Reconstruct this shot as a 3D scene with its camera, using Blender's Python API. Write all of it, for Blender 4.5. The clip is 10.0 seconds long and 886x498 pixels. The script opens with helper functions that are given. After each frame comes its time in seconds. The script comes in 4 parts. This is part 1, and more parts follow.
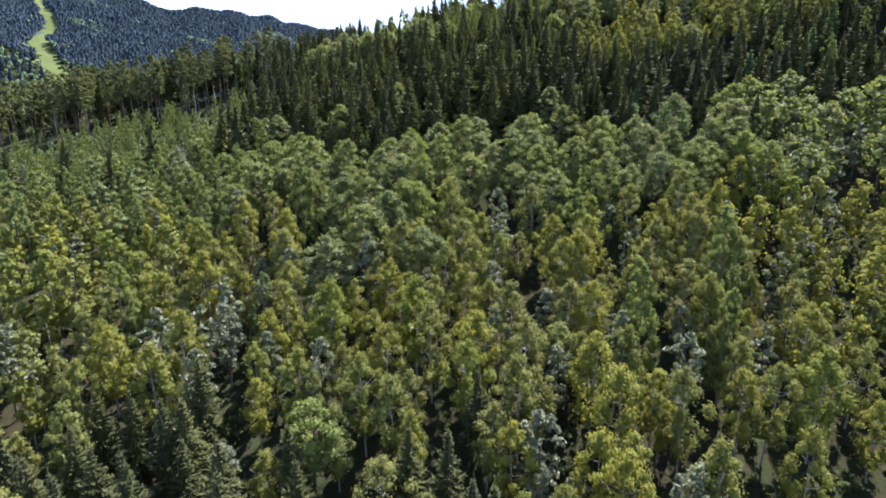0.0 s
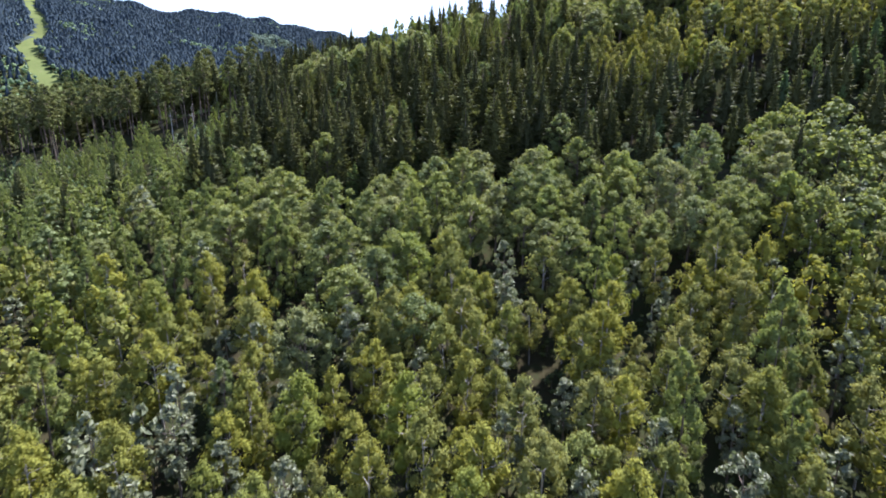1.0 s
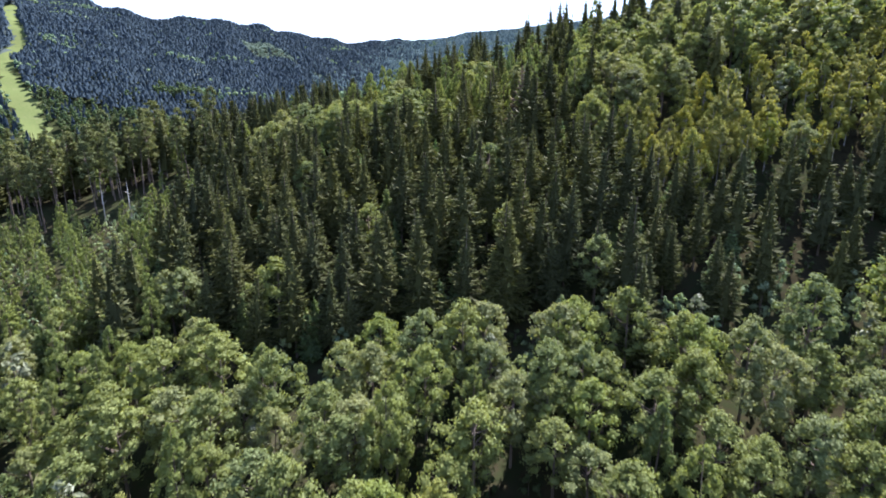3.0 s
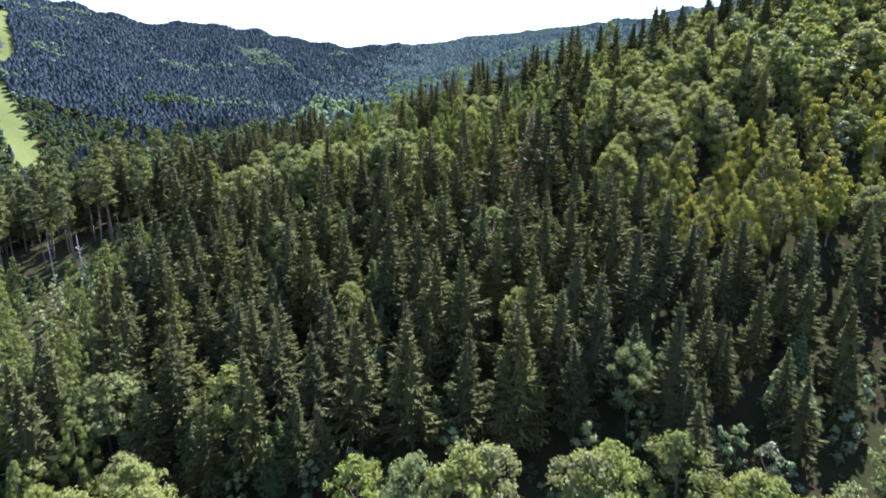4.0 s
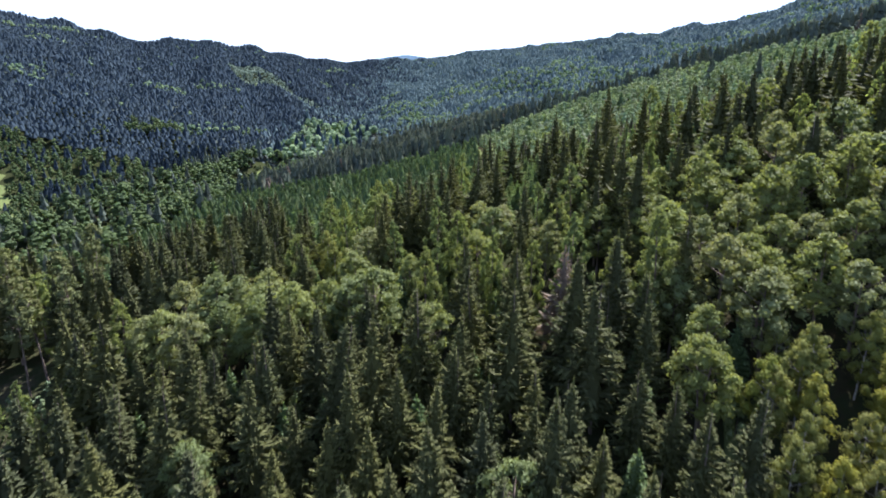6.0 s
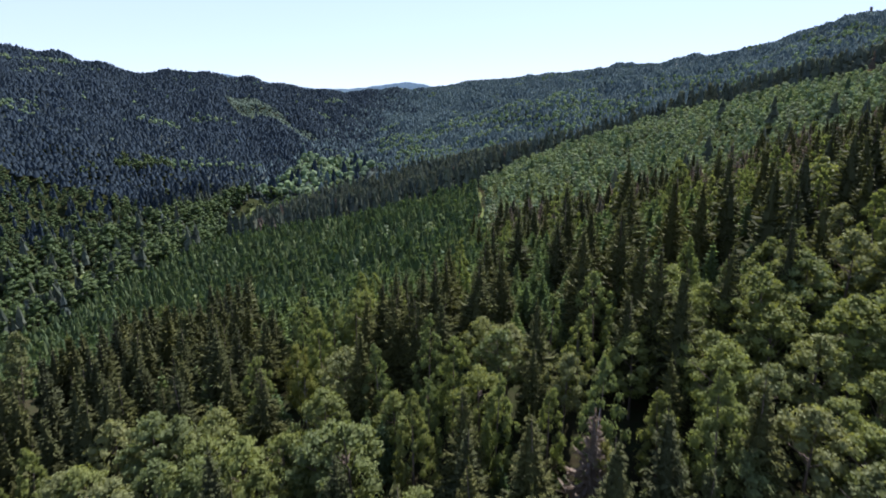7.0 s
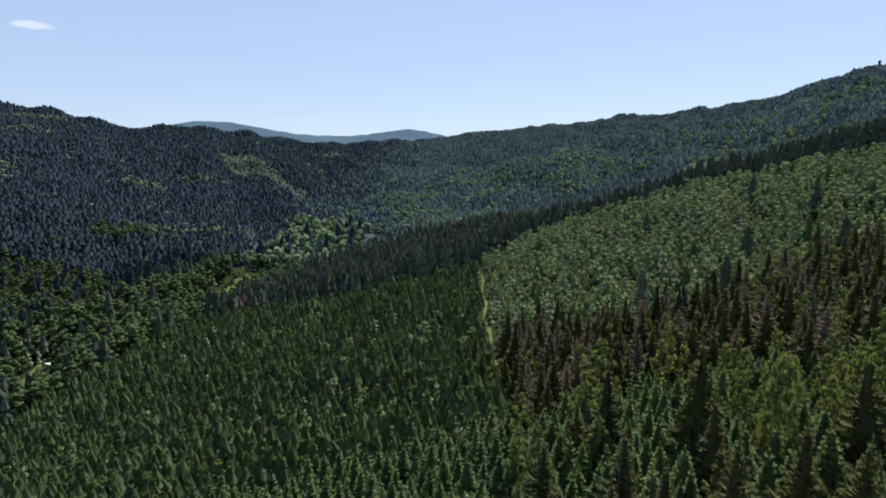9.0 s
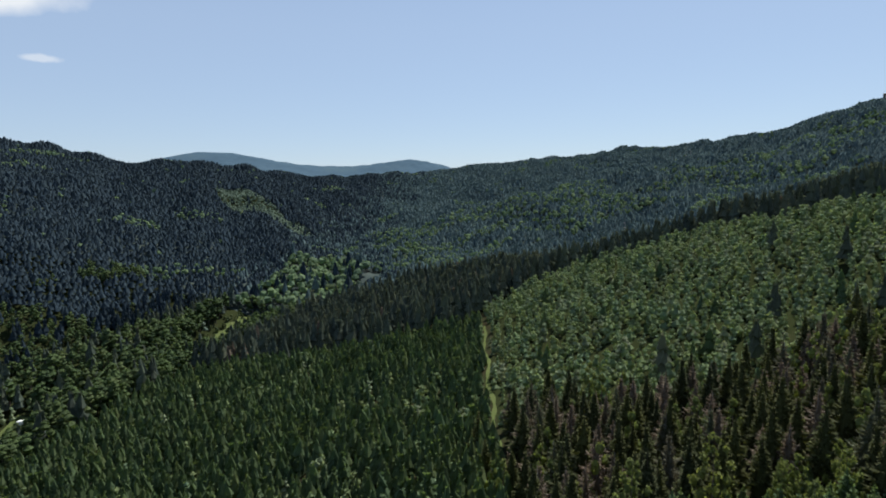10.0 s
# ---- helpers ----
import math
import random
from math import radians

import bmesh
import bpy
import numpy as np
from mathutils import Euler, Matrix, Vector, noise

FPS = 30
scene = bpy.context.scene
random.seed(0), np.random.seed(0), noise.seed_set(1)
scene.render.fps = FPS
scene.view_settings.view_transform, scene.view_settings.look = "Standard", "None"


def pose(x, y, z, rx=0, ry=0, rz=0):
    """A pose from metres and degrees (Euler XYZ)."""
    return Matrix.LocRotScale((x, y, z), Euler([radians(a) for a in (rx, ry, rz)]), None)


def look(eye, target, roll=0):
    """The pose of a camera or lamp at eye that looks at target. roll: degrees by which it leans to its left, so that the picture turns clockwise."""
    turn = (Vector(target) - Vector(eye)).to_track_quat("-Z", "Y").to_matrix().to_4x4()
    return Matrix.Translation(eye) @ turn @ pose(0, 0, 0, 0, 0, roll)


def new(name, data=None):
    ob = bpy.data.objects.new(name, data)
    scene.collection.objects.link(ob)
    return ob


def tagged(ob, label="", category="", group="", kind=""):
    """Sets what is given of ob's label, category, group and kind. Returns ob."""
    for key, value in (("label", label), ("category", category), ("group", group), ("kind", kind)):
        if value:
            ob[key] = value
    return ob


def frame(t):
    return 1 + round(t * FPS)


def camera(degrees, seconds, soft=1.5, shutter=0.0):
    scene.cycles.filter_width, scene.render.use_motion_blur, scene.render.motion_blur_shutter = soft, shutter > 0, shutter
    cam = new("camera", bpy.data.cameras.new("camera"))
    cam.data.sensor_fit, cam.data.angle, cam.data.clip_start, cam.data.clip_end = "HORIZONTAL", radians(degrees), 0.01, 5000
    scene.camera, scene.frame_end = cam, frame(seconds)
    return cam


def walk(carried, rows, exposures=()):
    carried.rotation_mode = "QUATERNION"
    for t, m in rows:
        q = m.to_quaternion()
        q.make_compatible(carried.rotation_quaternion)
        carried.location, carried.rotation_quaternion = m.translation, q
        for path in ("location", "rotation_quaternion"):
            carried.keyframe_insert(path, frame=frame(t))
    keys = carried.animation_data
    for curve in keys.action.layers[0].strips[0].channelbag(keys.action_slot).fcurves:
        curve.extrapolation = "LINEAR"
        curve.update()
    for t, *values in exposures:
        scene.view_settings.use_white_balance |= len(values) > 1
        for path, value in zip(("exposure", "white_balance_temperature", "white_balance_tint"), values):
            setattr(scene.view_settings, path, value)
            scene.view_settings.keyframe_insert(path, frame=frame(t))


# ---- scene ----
cam = camera(73.9, 10.0, soft=1.8, shutter=0.25)
METRES, EYE, TILT, LEAN, TURN = 150.0, 60.0, -16.0, 0.0, 0.0
ROWS = [
    (0.0, 0.0, 0.0, 0.0, -0.0, 0.0, 0.0),
    (0.5, 0.0009, 0.0333, 0.0211, 0.0, -0.0, 0.07),
    (1.0, 0.0021, 0.071, 0.0455, -0.02, -0.03, 0.1),
    (1.5, 0.0036, 0.1088, 0.0726, -0.02, -0.06, 0.13),
    (2.0, 0.005, 0.1466, 0.1029, 0.01, -0.03, 0.15),
    (2.5, 0.0064, 0.186, 0.1342, 0.02, -0.06, 0.14),
    (4.0, 0.0111, 0.3115, 0.2259, 0.06, 0.06, 0.12),
    (4.5, 0.0122, 0.3519, 0.2556, 0.15, 0.16, 0.09),
    (5.0, 0.0131, 0.3941, 0.2855, 0.14, 0.2, 0.13),
    (5.5, 0.0143, 0.4345, 0.3144, 0.11, 0.26, 0.11),
    (7.0, 0.0202, 0.558, 0.4123, 0.11, 3.18, 0.18),
    (7.5, 0.023, 0.6002, 0.4436, 0.13, 4.19, 0.22),
    (8.0, 0.0258, 0.642, 0.475, 0.16, 5.22, 0.27),
    (8.5, 0.0282, 0.6824, 0.507, 0.23, 6.25, 0.3),
    (9.0, 0.0302, 0.7223, 0.5377, 0.3, 7.34, 0.31),
    (9.5, 0.0323, 0.7606, 0.5682, 0.37, 8.55, 0.34),
    (10.0, 0.0349, 0.7996, 0.5986, 0.48, 10.11, 0.4),
]
walk(cam, [(t, pose(0, 0, EYE, TILT, LEAN, TURN) @ pose(METRES * x, METRES * y, METRES * z, 90 + pitch, roll, yaw)) for t, x, y, z, yaw, pitch, roll in ROWS],
     exposures=[(0.0, 2.03, 5780, 20), (2.5, 2.12, 5780, 20), (4.5, 2.28, 5720, 19), (5.5, 2.18, 5740, 19), (7.0, 1.26, 5960, 20), (8.5, 0.92, 6120, 16), (10.0, 0.55, 6250, 7)])

# ---- sky and sun ----
SUN_AZ, SUN_EL = radians(30.0), radians(54.0)   # azimuth from +y towards +x
world = bpy.data.worlds.new("sky")
scene.world = world
world.use_nodes = True
wt = world.node_tree
wt.nodes.clear()
w_out = wt.nodes.new("ShaderNodeOutputWorld")
w_bg = wt.nodes.new("ShaderNodeBackground")
w_sky = wt.nodes.new("ShaderNodeTexSky")
w_sky.sky_type, w_sky.sun_disc = "NISHITA", False
w_sky.sun_elevation, w_sky.sun_rotation = SUN_EL, SUN_AZ
w_sky.altitude, w_sky.air_density, w_sky.dust_density, w_sky.ozone_density = 700, 1.0, 0.25, 1.6
w_bg.inputs["Strength"].default_value = 0.074
w_dir = wt.nodes.new("ShaderNodeTexCoord")
w_veil = wt.nodes.new("ShaderNodeMix")
w_veil.data_type = "RGBA"
w_veil.inputs[7].default_value = (4.5, 5.4, 7.1, 1)   # thin summer haze
w_up = wt.nodes.new("ShaderNodeSeparateXYZ")
wt.links.new(w_dir.outputs["Generated"], w_up.inputs[0])
w_thin = wt.nodes.new("ShaderNodeMapRange")   # the haze thins towards the zenith
w_thin.inputs["From Min"].default_value, w_thin.inputs["From Max"].default_value = 0.25, 0.8
w_thin.inputs["To Min"].default_value, w_thin.inputs["To Max"].default_value = 0.62, 0.1
wt.links.new(w_up.outputs["Z"], w_thin.inputs["Value"])
wt.links.new(w_thin.outputs[0], w_veil.inputs[0])
wt.links.new(w_sky.outputs[0], w_veil.inputs[6])
last = w_veil.outputs[2]
for middle, spread, noise_scale, strength in (((-0.57, 0.785, 0.258), (12, 9, 38), 9.0, 0.95), ((-0.547, 0.818, 0.18), (40, 36, 170), 30.0, 0.5)):
    off = wt.nodes.new("ShaderNodeVectorMath")
    off.operation = "SUBTRACT"
    off.inputs[1].default_value = middle
    wt.links.new(w_dir.outputs["Generated"], off.inputs[0])
    size = wt.nodes.new("ShaderNodeVectorMath")
    size.operation = "MULTIPLY"
    size.inputs[1].default_value = spread
    wt.links.new(off.outputs[0], size.inputs[0])
    far = wt.nodes.new("ShaderNodeVectorMath")
    far.operation = "LENGTH"
    wt.links.new(size.outputs[0], far.inputs[0])
    puff = wt.nodes.new("ShaderNodeTexNoise")
    puff.inputs["Scale"].default_value, puff.inputs["Detail"].default_value = noise_scale, 5.0
    wt.links.new(w_dir.outputs["Generated"], puff.inputs["Vector"])
    ragged = wt.nodes.new("ShaderNodeMath")
    ragged.operation = "MULTIPLY_ADD"
    ragged.inputs[1].default_value, ragged.inputs[2].default_value = 1.6, -0.8
    wt.links.new(puff.outputs[0], ragged.inputs[0])
    edge = wt.nodes.new("ShaderNodeMath")
    edge.operation = "ADD"
    wt.links.new(far.outputs["Value"], edge.inputs[0])
    wt.links.new(ragged.outputs[0], edge.inputs[1])
    fade = wt.nodes.new("ShaderNodeMapRange")
    fade.inputs["From Min"].default_value, fade.inputs["From Max"].default_value = 1.1, 0.6
    fade.inputs["To Max"].default_value = strength
    wt.links.new(edge.outputs[0], fade.inputs["Value"])
    w_mix = wt.nodes.new("ShaderNodeMix")
    w_mix.data_type = "RGBA"
    w_mix.inputs[7].default_value = (8.2, 8.2, 8.4, 1)
    wt.links.new(fade.outputs[0], w_mix.inputs[0])
    wt.links.new(last, w_mix.inputs[6])
    last = w_mix.outputs[2]
wt.links.new(last, w_bg.inputs[0])
wt.links.new(w_bg.outputs[0], w_out.inputs[0])

sun = new("sun", bpy.data.lights.new("sun", "SUN"))
sun.data.energy, sun.data.angle, sun.data.color = 5.0, radians(0.53), (1.0, 0.95, 0.86)
to_sun = Vector((math.sin(SUN_AZ) * math.cos(SUN_EL), math.cos(SUN_AZ) * math.cos(SUN_EL), math.sin(SUN_EL)))
sun.matrix_world = look(to_sun * 500, (0, 0, 0))


# ---- materials ----
def material(name):
    m = bpy.data.materials.new(name)
    m.use_nodes = True
    m.node_tree.nodes.clear()
    return m, m.node_tree


def node(tree, kind, **values):
    n = tree.nodes.new("ShaderNode" + kind)
    for k, v in values.items():
        n.inputs[k.replace("_", " ")].default_value = v
    return n


def ramp(tree, colours):
    r = tree.nodes.new("ShaderNodeValToRGB")
    e = r.color_ramp.elements
    while len(e) < len(colours):
        e.new(0.5)
    for k, c in enumerate(colours):
        e[k].position, e[k].color = k / (len(colours) - 1), (*c, 1)
    return r


def foliage(name, colours, through_leaf=0.35, rough=0.5, gloss=0.4, glow=(1.1, 1.15, 0.6), lit_tips=False, vary=0.18):
    """Leaves: one tint for each tree, small changes from leaf to leaf, light coming through."""
    m, t = material(name)
    out = node(t, "OutputMaterial")
    info, att, geo = t.nodes.new("ShaderNodeObjectInfo"), t.nodes.new("ShaderNodeAttribute"), t.nodes.new("ShaderNodeNewGeometry")
    att.attribute_name = "tint"
    add = t.nodes.new("ShaderNodeMath")
    add.operation = "ADD"
    wrap = t.nodes.new("ShaderNodeMath")
    wrap.operation = "FRACT"
    t.links.new(info.outputs["Random"], add.inputs[0])
    t.links.new(att.outputs["Fac"], add.inputs[1])
    t.links.new(add.outputs[0], wrap.inputs[0])
    r = ramp(t, colours)
    t.links.new(wrap.outputs[0], r.inputs[0])
    leafy = t.nodes.new("ShaderNodeMapRange")
    leafy.inputs["To Min"].default_value, leafy.inputs["To Max"].default_value = 1 - vary, 1 + vary
    t.links.new(geo.outputs["Random Per Island"], leafy.inputs["Value"])
    mul = t.nodes.new("ShaderNodeVectorMath")
    mul.operation = "SCALE"
    t.links.new(r.outputs[0], mul.inputs[0])
    t.links.new(leafy.outputs[0], mul.inputs["Scale"])
    if lit_tips:   # lit tips and shaded insides painted in, along with lighter new growth
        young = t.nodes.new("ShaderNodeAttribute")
        young.attribute_name = "tip_light"
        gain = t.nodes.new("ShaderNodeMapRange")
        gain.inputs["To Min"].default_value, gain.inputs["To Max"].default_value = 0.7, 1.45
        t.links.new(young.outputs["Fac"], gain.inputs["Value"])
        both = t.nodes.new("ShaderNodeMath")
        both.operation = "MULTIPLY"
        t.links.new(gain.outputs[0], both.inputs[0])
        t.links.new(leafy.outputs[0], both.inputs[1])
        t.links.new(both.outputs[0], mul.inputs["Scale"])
    p = node(t, "BsdfPrincipled", Roughness=rough)
    p.inputs["Specular IOR Level"].default_value = gloss
    t.links.new(mul.outputs[0], p.inputs["Base Color"])
    warm = t.nodes.new("ShaderNodeVectorMath")
    warm.operation = "MULTIPLY"
    warm.inputs[1].default_value = glow
    t.links.new(mul.outputs[0], warm.inputs[0])
    tr = t.nodes.new("ShaderNodeBsdfTranslucent")
    t.links.new(warm.outputs[0], tr.inputs[0])
    mix = node(t, "MixShader", Fac=through_leaf)
    t.links.new(p.outputs[0], mix.inputs[1])
    t.links.new(tr.outputs[0], mix.inputs[2])
    t.links.new(mix.outputs[0], out.inputs[0])
    return m


def mottled(name, colours, scale, rough=0.9, fine=6.0, bump=0.3, stretch=(1, 1, 1)):
    """Bark, earth, grass: two scales of noise and a little relief."""
    m, t = material(name)
    out = node(t, "OutputMaterial")
    geo = t.nodes.new("ShaderNodeNewGeometry")
    size = t.nodes.new("ShaderNodeVectorMath")
    size.operation = "MULTIPLY"
    size.inputs[1].default_value = stretch
    t.links.new(geo.outputs["Position"], size.inputs[0])
    a, b = node(t, "TexNoise", Scale=scale, Detail=5.0), node(t, "TexNoise", Scale=scale * fine, Detail=4.0)
    t.links.new(size.outputs[0], a.inputs["Vector"])
    t.links.new(size.outputs[0], b.inputs["Vector"])
    mean = t.nodes.new("ShaderNodeMix")
    mean.inputs[0].default_value = 0.4
    t.links.new(a.outputs[0], mean.inputs[2])
    t.links.new(b.outputs[0], mean.inputs[3])
    wide = t.nodes.new("ShaderNodeMapRange")
    wide.inputs["From Min"].default_value, wide.inputs["From Max"].default_value = 0.32, 0.68
    t.links.new(mean.outputs[0], wide.inputs["Value"])
    r = ramp(t, colours)
    t.links.new(wide.outputs[0], r.inputs[0])
    p = node(t, "BsdfPrincipled", Roughness=rough)
    p.inputs["Specular IOR Level"].default_value = 0.2 if bump > 0.3 else 0.0
    t.links.new(r.outputs[0], p.inputs["Base Color"])
    if bump:
        bp = node(t, "Bump", Strength=bump, Distance=0.1)
        t.links.new(b.outputs[0], bp.inputs["Height"])
        t.links.new(bp.outputs[0], p.inputs["Normal"])
    t.links.new(p.outputs[0], out.inputs[0])
    return m


BIRCH_LEAF = foliage("birch_leaf", [(0.179, 0.187, 0.042), (0.212, 0.219, 0.040), (0.145, 0.164, 0.048), (0.184, 0.190, 0.059), (0.159, 0.189, 0.036)], 0.46, 0.7, 0.12, (1.2, 1.1, 0.6))
BROAD_LEAF = foliage("broad_leaf", [(0.143, 0.170, 0.056), (0.172, 0.198, 0.058), (0.123, 0.157, 0.061), (0.186, 0.200, 0.084), (0.169, 0.211, 0.048)], 0.42, 0.62, 0.2, (1.2, 1.15, 0.6))
GREY_LEAF = foliage("grey_leaf", [(0.135, 0.15, 0.088), (0.15, 0.163, 0.1), (0.118, 0.135, 0.078)], 0.3, 0.5, 0.3)
SPRUCE_NEEDLE = foliage("spruce_needle", [(0.064, 0.071, 0.030), (0.078, 0.083, 0.030), (0.055, 0.063, 0.031), (0.090, 0.093, 0.031), (0.066, 0.075, 0.032)], 0.24, 0.7, 0.1, lit_tips=True)
LARCH_NEEDLE = foliage("larch_needle", [(0.155, 0.188, 0.069), (0.184, 0.208, 0.069), (0.138, 0.172, 0.072), (0.190, 0.206, 0.072)], 0.52, 0.8, 0.06)
PINE_NEEDLE = foliage("pine_needle", [(0.103, 0.114, 0.045), (0.121, 0.129, 0.050), (0.092, 0.107, 0.050)], 0.3, 0.8, 0.08)
YOUNG_NEEDLE = foliage("young_needle", [(0.107, 0.156, 0.076), (0.127, 0.170, 0.076), (0.094, 0.139, 0.079), (0.150, 0.185, 0.082)], 0.45, 0.8, 0.06, (1.2, 1.25, 0.6), lit_tips=True)
SHRUB_LEAF = foliage("shrub_leaf", [(0.062, 0.082, 0.034), (0.075, 0.094, 0.036), (0.055, 0.076, 0.036)], 0.35, 0.75, 0.08)
YOUNG_LEAF = foliage("young_leaf", [(0.185, 0.241, 0.121), (0.222, 0.261, 0.121), (0.158, 0.218, 0.129), (0.222, 0.243, 0.149)], 0.34, 0.75, 0.06)
DEAD_NEEDLE = foliage("dead_needle", [(0.158, 0.130, 0.101), (0.191, 0.153, 0.121), (0.128, 0.114, 0.085), (0.101, 0.116, 0.071)], 0.35, 0.9, 0.04, (1.1, 1.0, 0.8))
# spruce needles of the far hills, with blue haze put into the colour
HAZE_NEEDLE = foliage("haze_needle", [(0.100, 0.146, 0.159), (0.112, 0.157, 0.164), (0.095, 0.141, 0.159), (0.118, 0.161, 0.164)], 0.45, 0.9, 0.02, (1.1, 1.1, 0.95), vary=0.06)
# darker copy for the left hill: cloud shade and haze put into the colour
SHADED_NEEDLE = foliage("shaded_needle", [(0.043, 0.063, 0.081), (0.048, 0.067, 0.083), (0.039, 0.059, 0.081), (0.050, 0.070, 0.083)], 0.45, 0.9, 0.02, (1.1, 1.1, 0.95), vary=0.06)
# spruce needles of the middle distance, their colour blued with painted haze
STAND_HAZE = foliage("stand_haze", [(0.107, 0.133, 0.105), (0.126, 0.149, 0.105), (0.093, 0.120, 0.108), (0.147, 0.162, 0.110)], 0.4, 0.85, 0.03, (1.15, 1.1, 0.8), lit_tips=True)
# distant copy of broad_leaf, haze lifted into its colour
FAR_LEAF = foliage("far_leaf", [(0.152, 0.215, 0.125), (0.176, 0.235, 0.130), (0.136, 0.198, 0.132), (0.190, 0.238, 0.132)], 0.45, 0.8, 0.04)
PATCH_LEAF = foliage("patch_leaf", [(0.15, 0.195, 0.15), (0.165, 0.21, 0.155), (0.14, 0.185, 0.15)], 0.4, 0.8, 0.04, (1.0, 1.05, 0.85), vary=0.1)
# darker copy of broad_leaf for the shady maples beyond y 230
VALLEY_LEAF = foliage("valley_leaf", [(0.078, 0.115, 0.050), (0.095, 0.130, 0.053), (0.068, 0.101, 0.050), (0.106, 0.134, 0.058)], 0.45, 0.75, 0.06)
BARK = mottled("bark", [(0.06, 0.045, 0.035), (0.13, 0.1, 0.08), (0.2, 0.16, 0.13)], 1.2, 0.9, 6, 0.5, (1, 1, 0.25))
BIRCH_BARK = mottled("birch_bark", [(0.08, 0.07, 0.06), (0.26, 0.24, 0.22), (0.42, 0.4, 0.38)], 2.0, 0.7, 4, 0.2, (0.6, 0.6, 2.0))
DEAD_WOOD = mottled("dead_wood", [(0.2, 0.18, 0.16), (0.36, 0.33, 0.3), (0.5, 0.47, 0.44)], 1.5, 0.85, 5, 0.3, (1, 1, 0.3))
FLOOR = mottled("forest_floor", [(0.018, 0.016, 0.01), (0.034, 0.03, 0.017), (0.026, 0.032, 0.014), (0.05, 0.044, 0.028)], 0.12, 0.95, 9)
GRASS = mottled("grass", [(0.07, 0.088, 0.034), (0.095, 0.112, 0.042), (0.08, 0.102, 0.036), (0.12, 0.122, 0.06)], 0.05, 0.9, 14)
ROUGH = mottled("rough_grass", [(0.014, 0.017, 0.009), (0.026, 0.03, 0.013), (0.024, 0.03, 0.012), (0.036, 0.038, 0.018)], 0.15, 0.95, 9)
# ground under the hill woods, lightened and blued with painted haze
HAZE_FLOOR = mottled("haze_floor", [(0.042, 0.056, 0.056), (0.054, 0.068, 0.064), (0.066, 0.08, 0.072)], 0.05, 1.0, 9, 0.2)
# ridges at the horizon: distance haze put into the forest colour
HAZE_HILL = mottled("hazed_forest", [(0.05, 0.08, 0.11), (0.06, 0.095, 0.13), (0.07, 0.105, 0.13)], 0.004, 1.0, 8, 0)


# ---- the lie of the land ----
def profile(ys, vs, soft):
    """A smooth curve through broad steps of the land."""
    grid = np.arange(-1500.0, 6001.0, 2.0)
    v = np.interp(grid, ys, vs)
    k = np.exp(-0.5 * (np.arange(-40, 41) * 2.0 / soft) ** 2)
    v = np.convolve(np.pad(v, 40, mode="edge"), k / k.sum(), mode="valid")
    return lambda y: np.interp(y, grid, v)


AXIS = profile([-300, 0, 150, 250, 350, 430, 526, 690, 780, 880, 1100], [-330, -280, -225, -190, -150, -110, -66, -85, -90, -70, -60], 14)
RISE = profile([-600, 0, 30, 57, 75, 95, 115, 130, 150, 162, 175, 193, 215, 240, 280, 310, 355, 400, 450, 526, 690, 780, 880, 1100, 1250, 1600, 5000],
               [-60, 13, 23.5, 32.5, 38.5, 46.5, 56, 61.5, 68.5, 70.5, 70, 66, 60.5, 57, 56, 57.5, 60, 59, 57, 60, 82, 94, 104, 136, 120, 90, 60], 5)
TILTED = profile([-200, 57, 75, 90, 110, 130, 200, 300, 390, 526, 690, 780, 1100, 1500], [0.02, 0.04, 0.08, 0.12, 0.2, 0.24, 0.28, 0.31, 0.3, 0.22, 0.22, 0.2, 0.09, 0.03], 12)
CREST_Y = profile([-1200, -460, -330, -260, -205, -100], [700, 750, 810, 824, 900, 1000], 20)
CREST_Z = profile([-1200, -460, -380, -331, -260, -205, -170, -100], [206, 157, 145, 131, 131, 125, 113, 107], 12)


BEARINGS, CRESTS = [-37.0, -33.4, -29.5, -25.3, -20.8, -15.9, -10.9, -5.7, -0.3, 5.0, 10.2, 15.3, 20.1, 24.6, 28.9, 32.8, 36.3], [-6.8, -5.0, -3.7, 0.0, 8.1, 6.8, -1.2, 0.0, 1.2, -0.6, 3.1, 0.0, -3.7, -6.2, -1.9, 5.6, 5.0]   # how the skyline swells and sinks round the valley's end


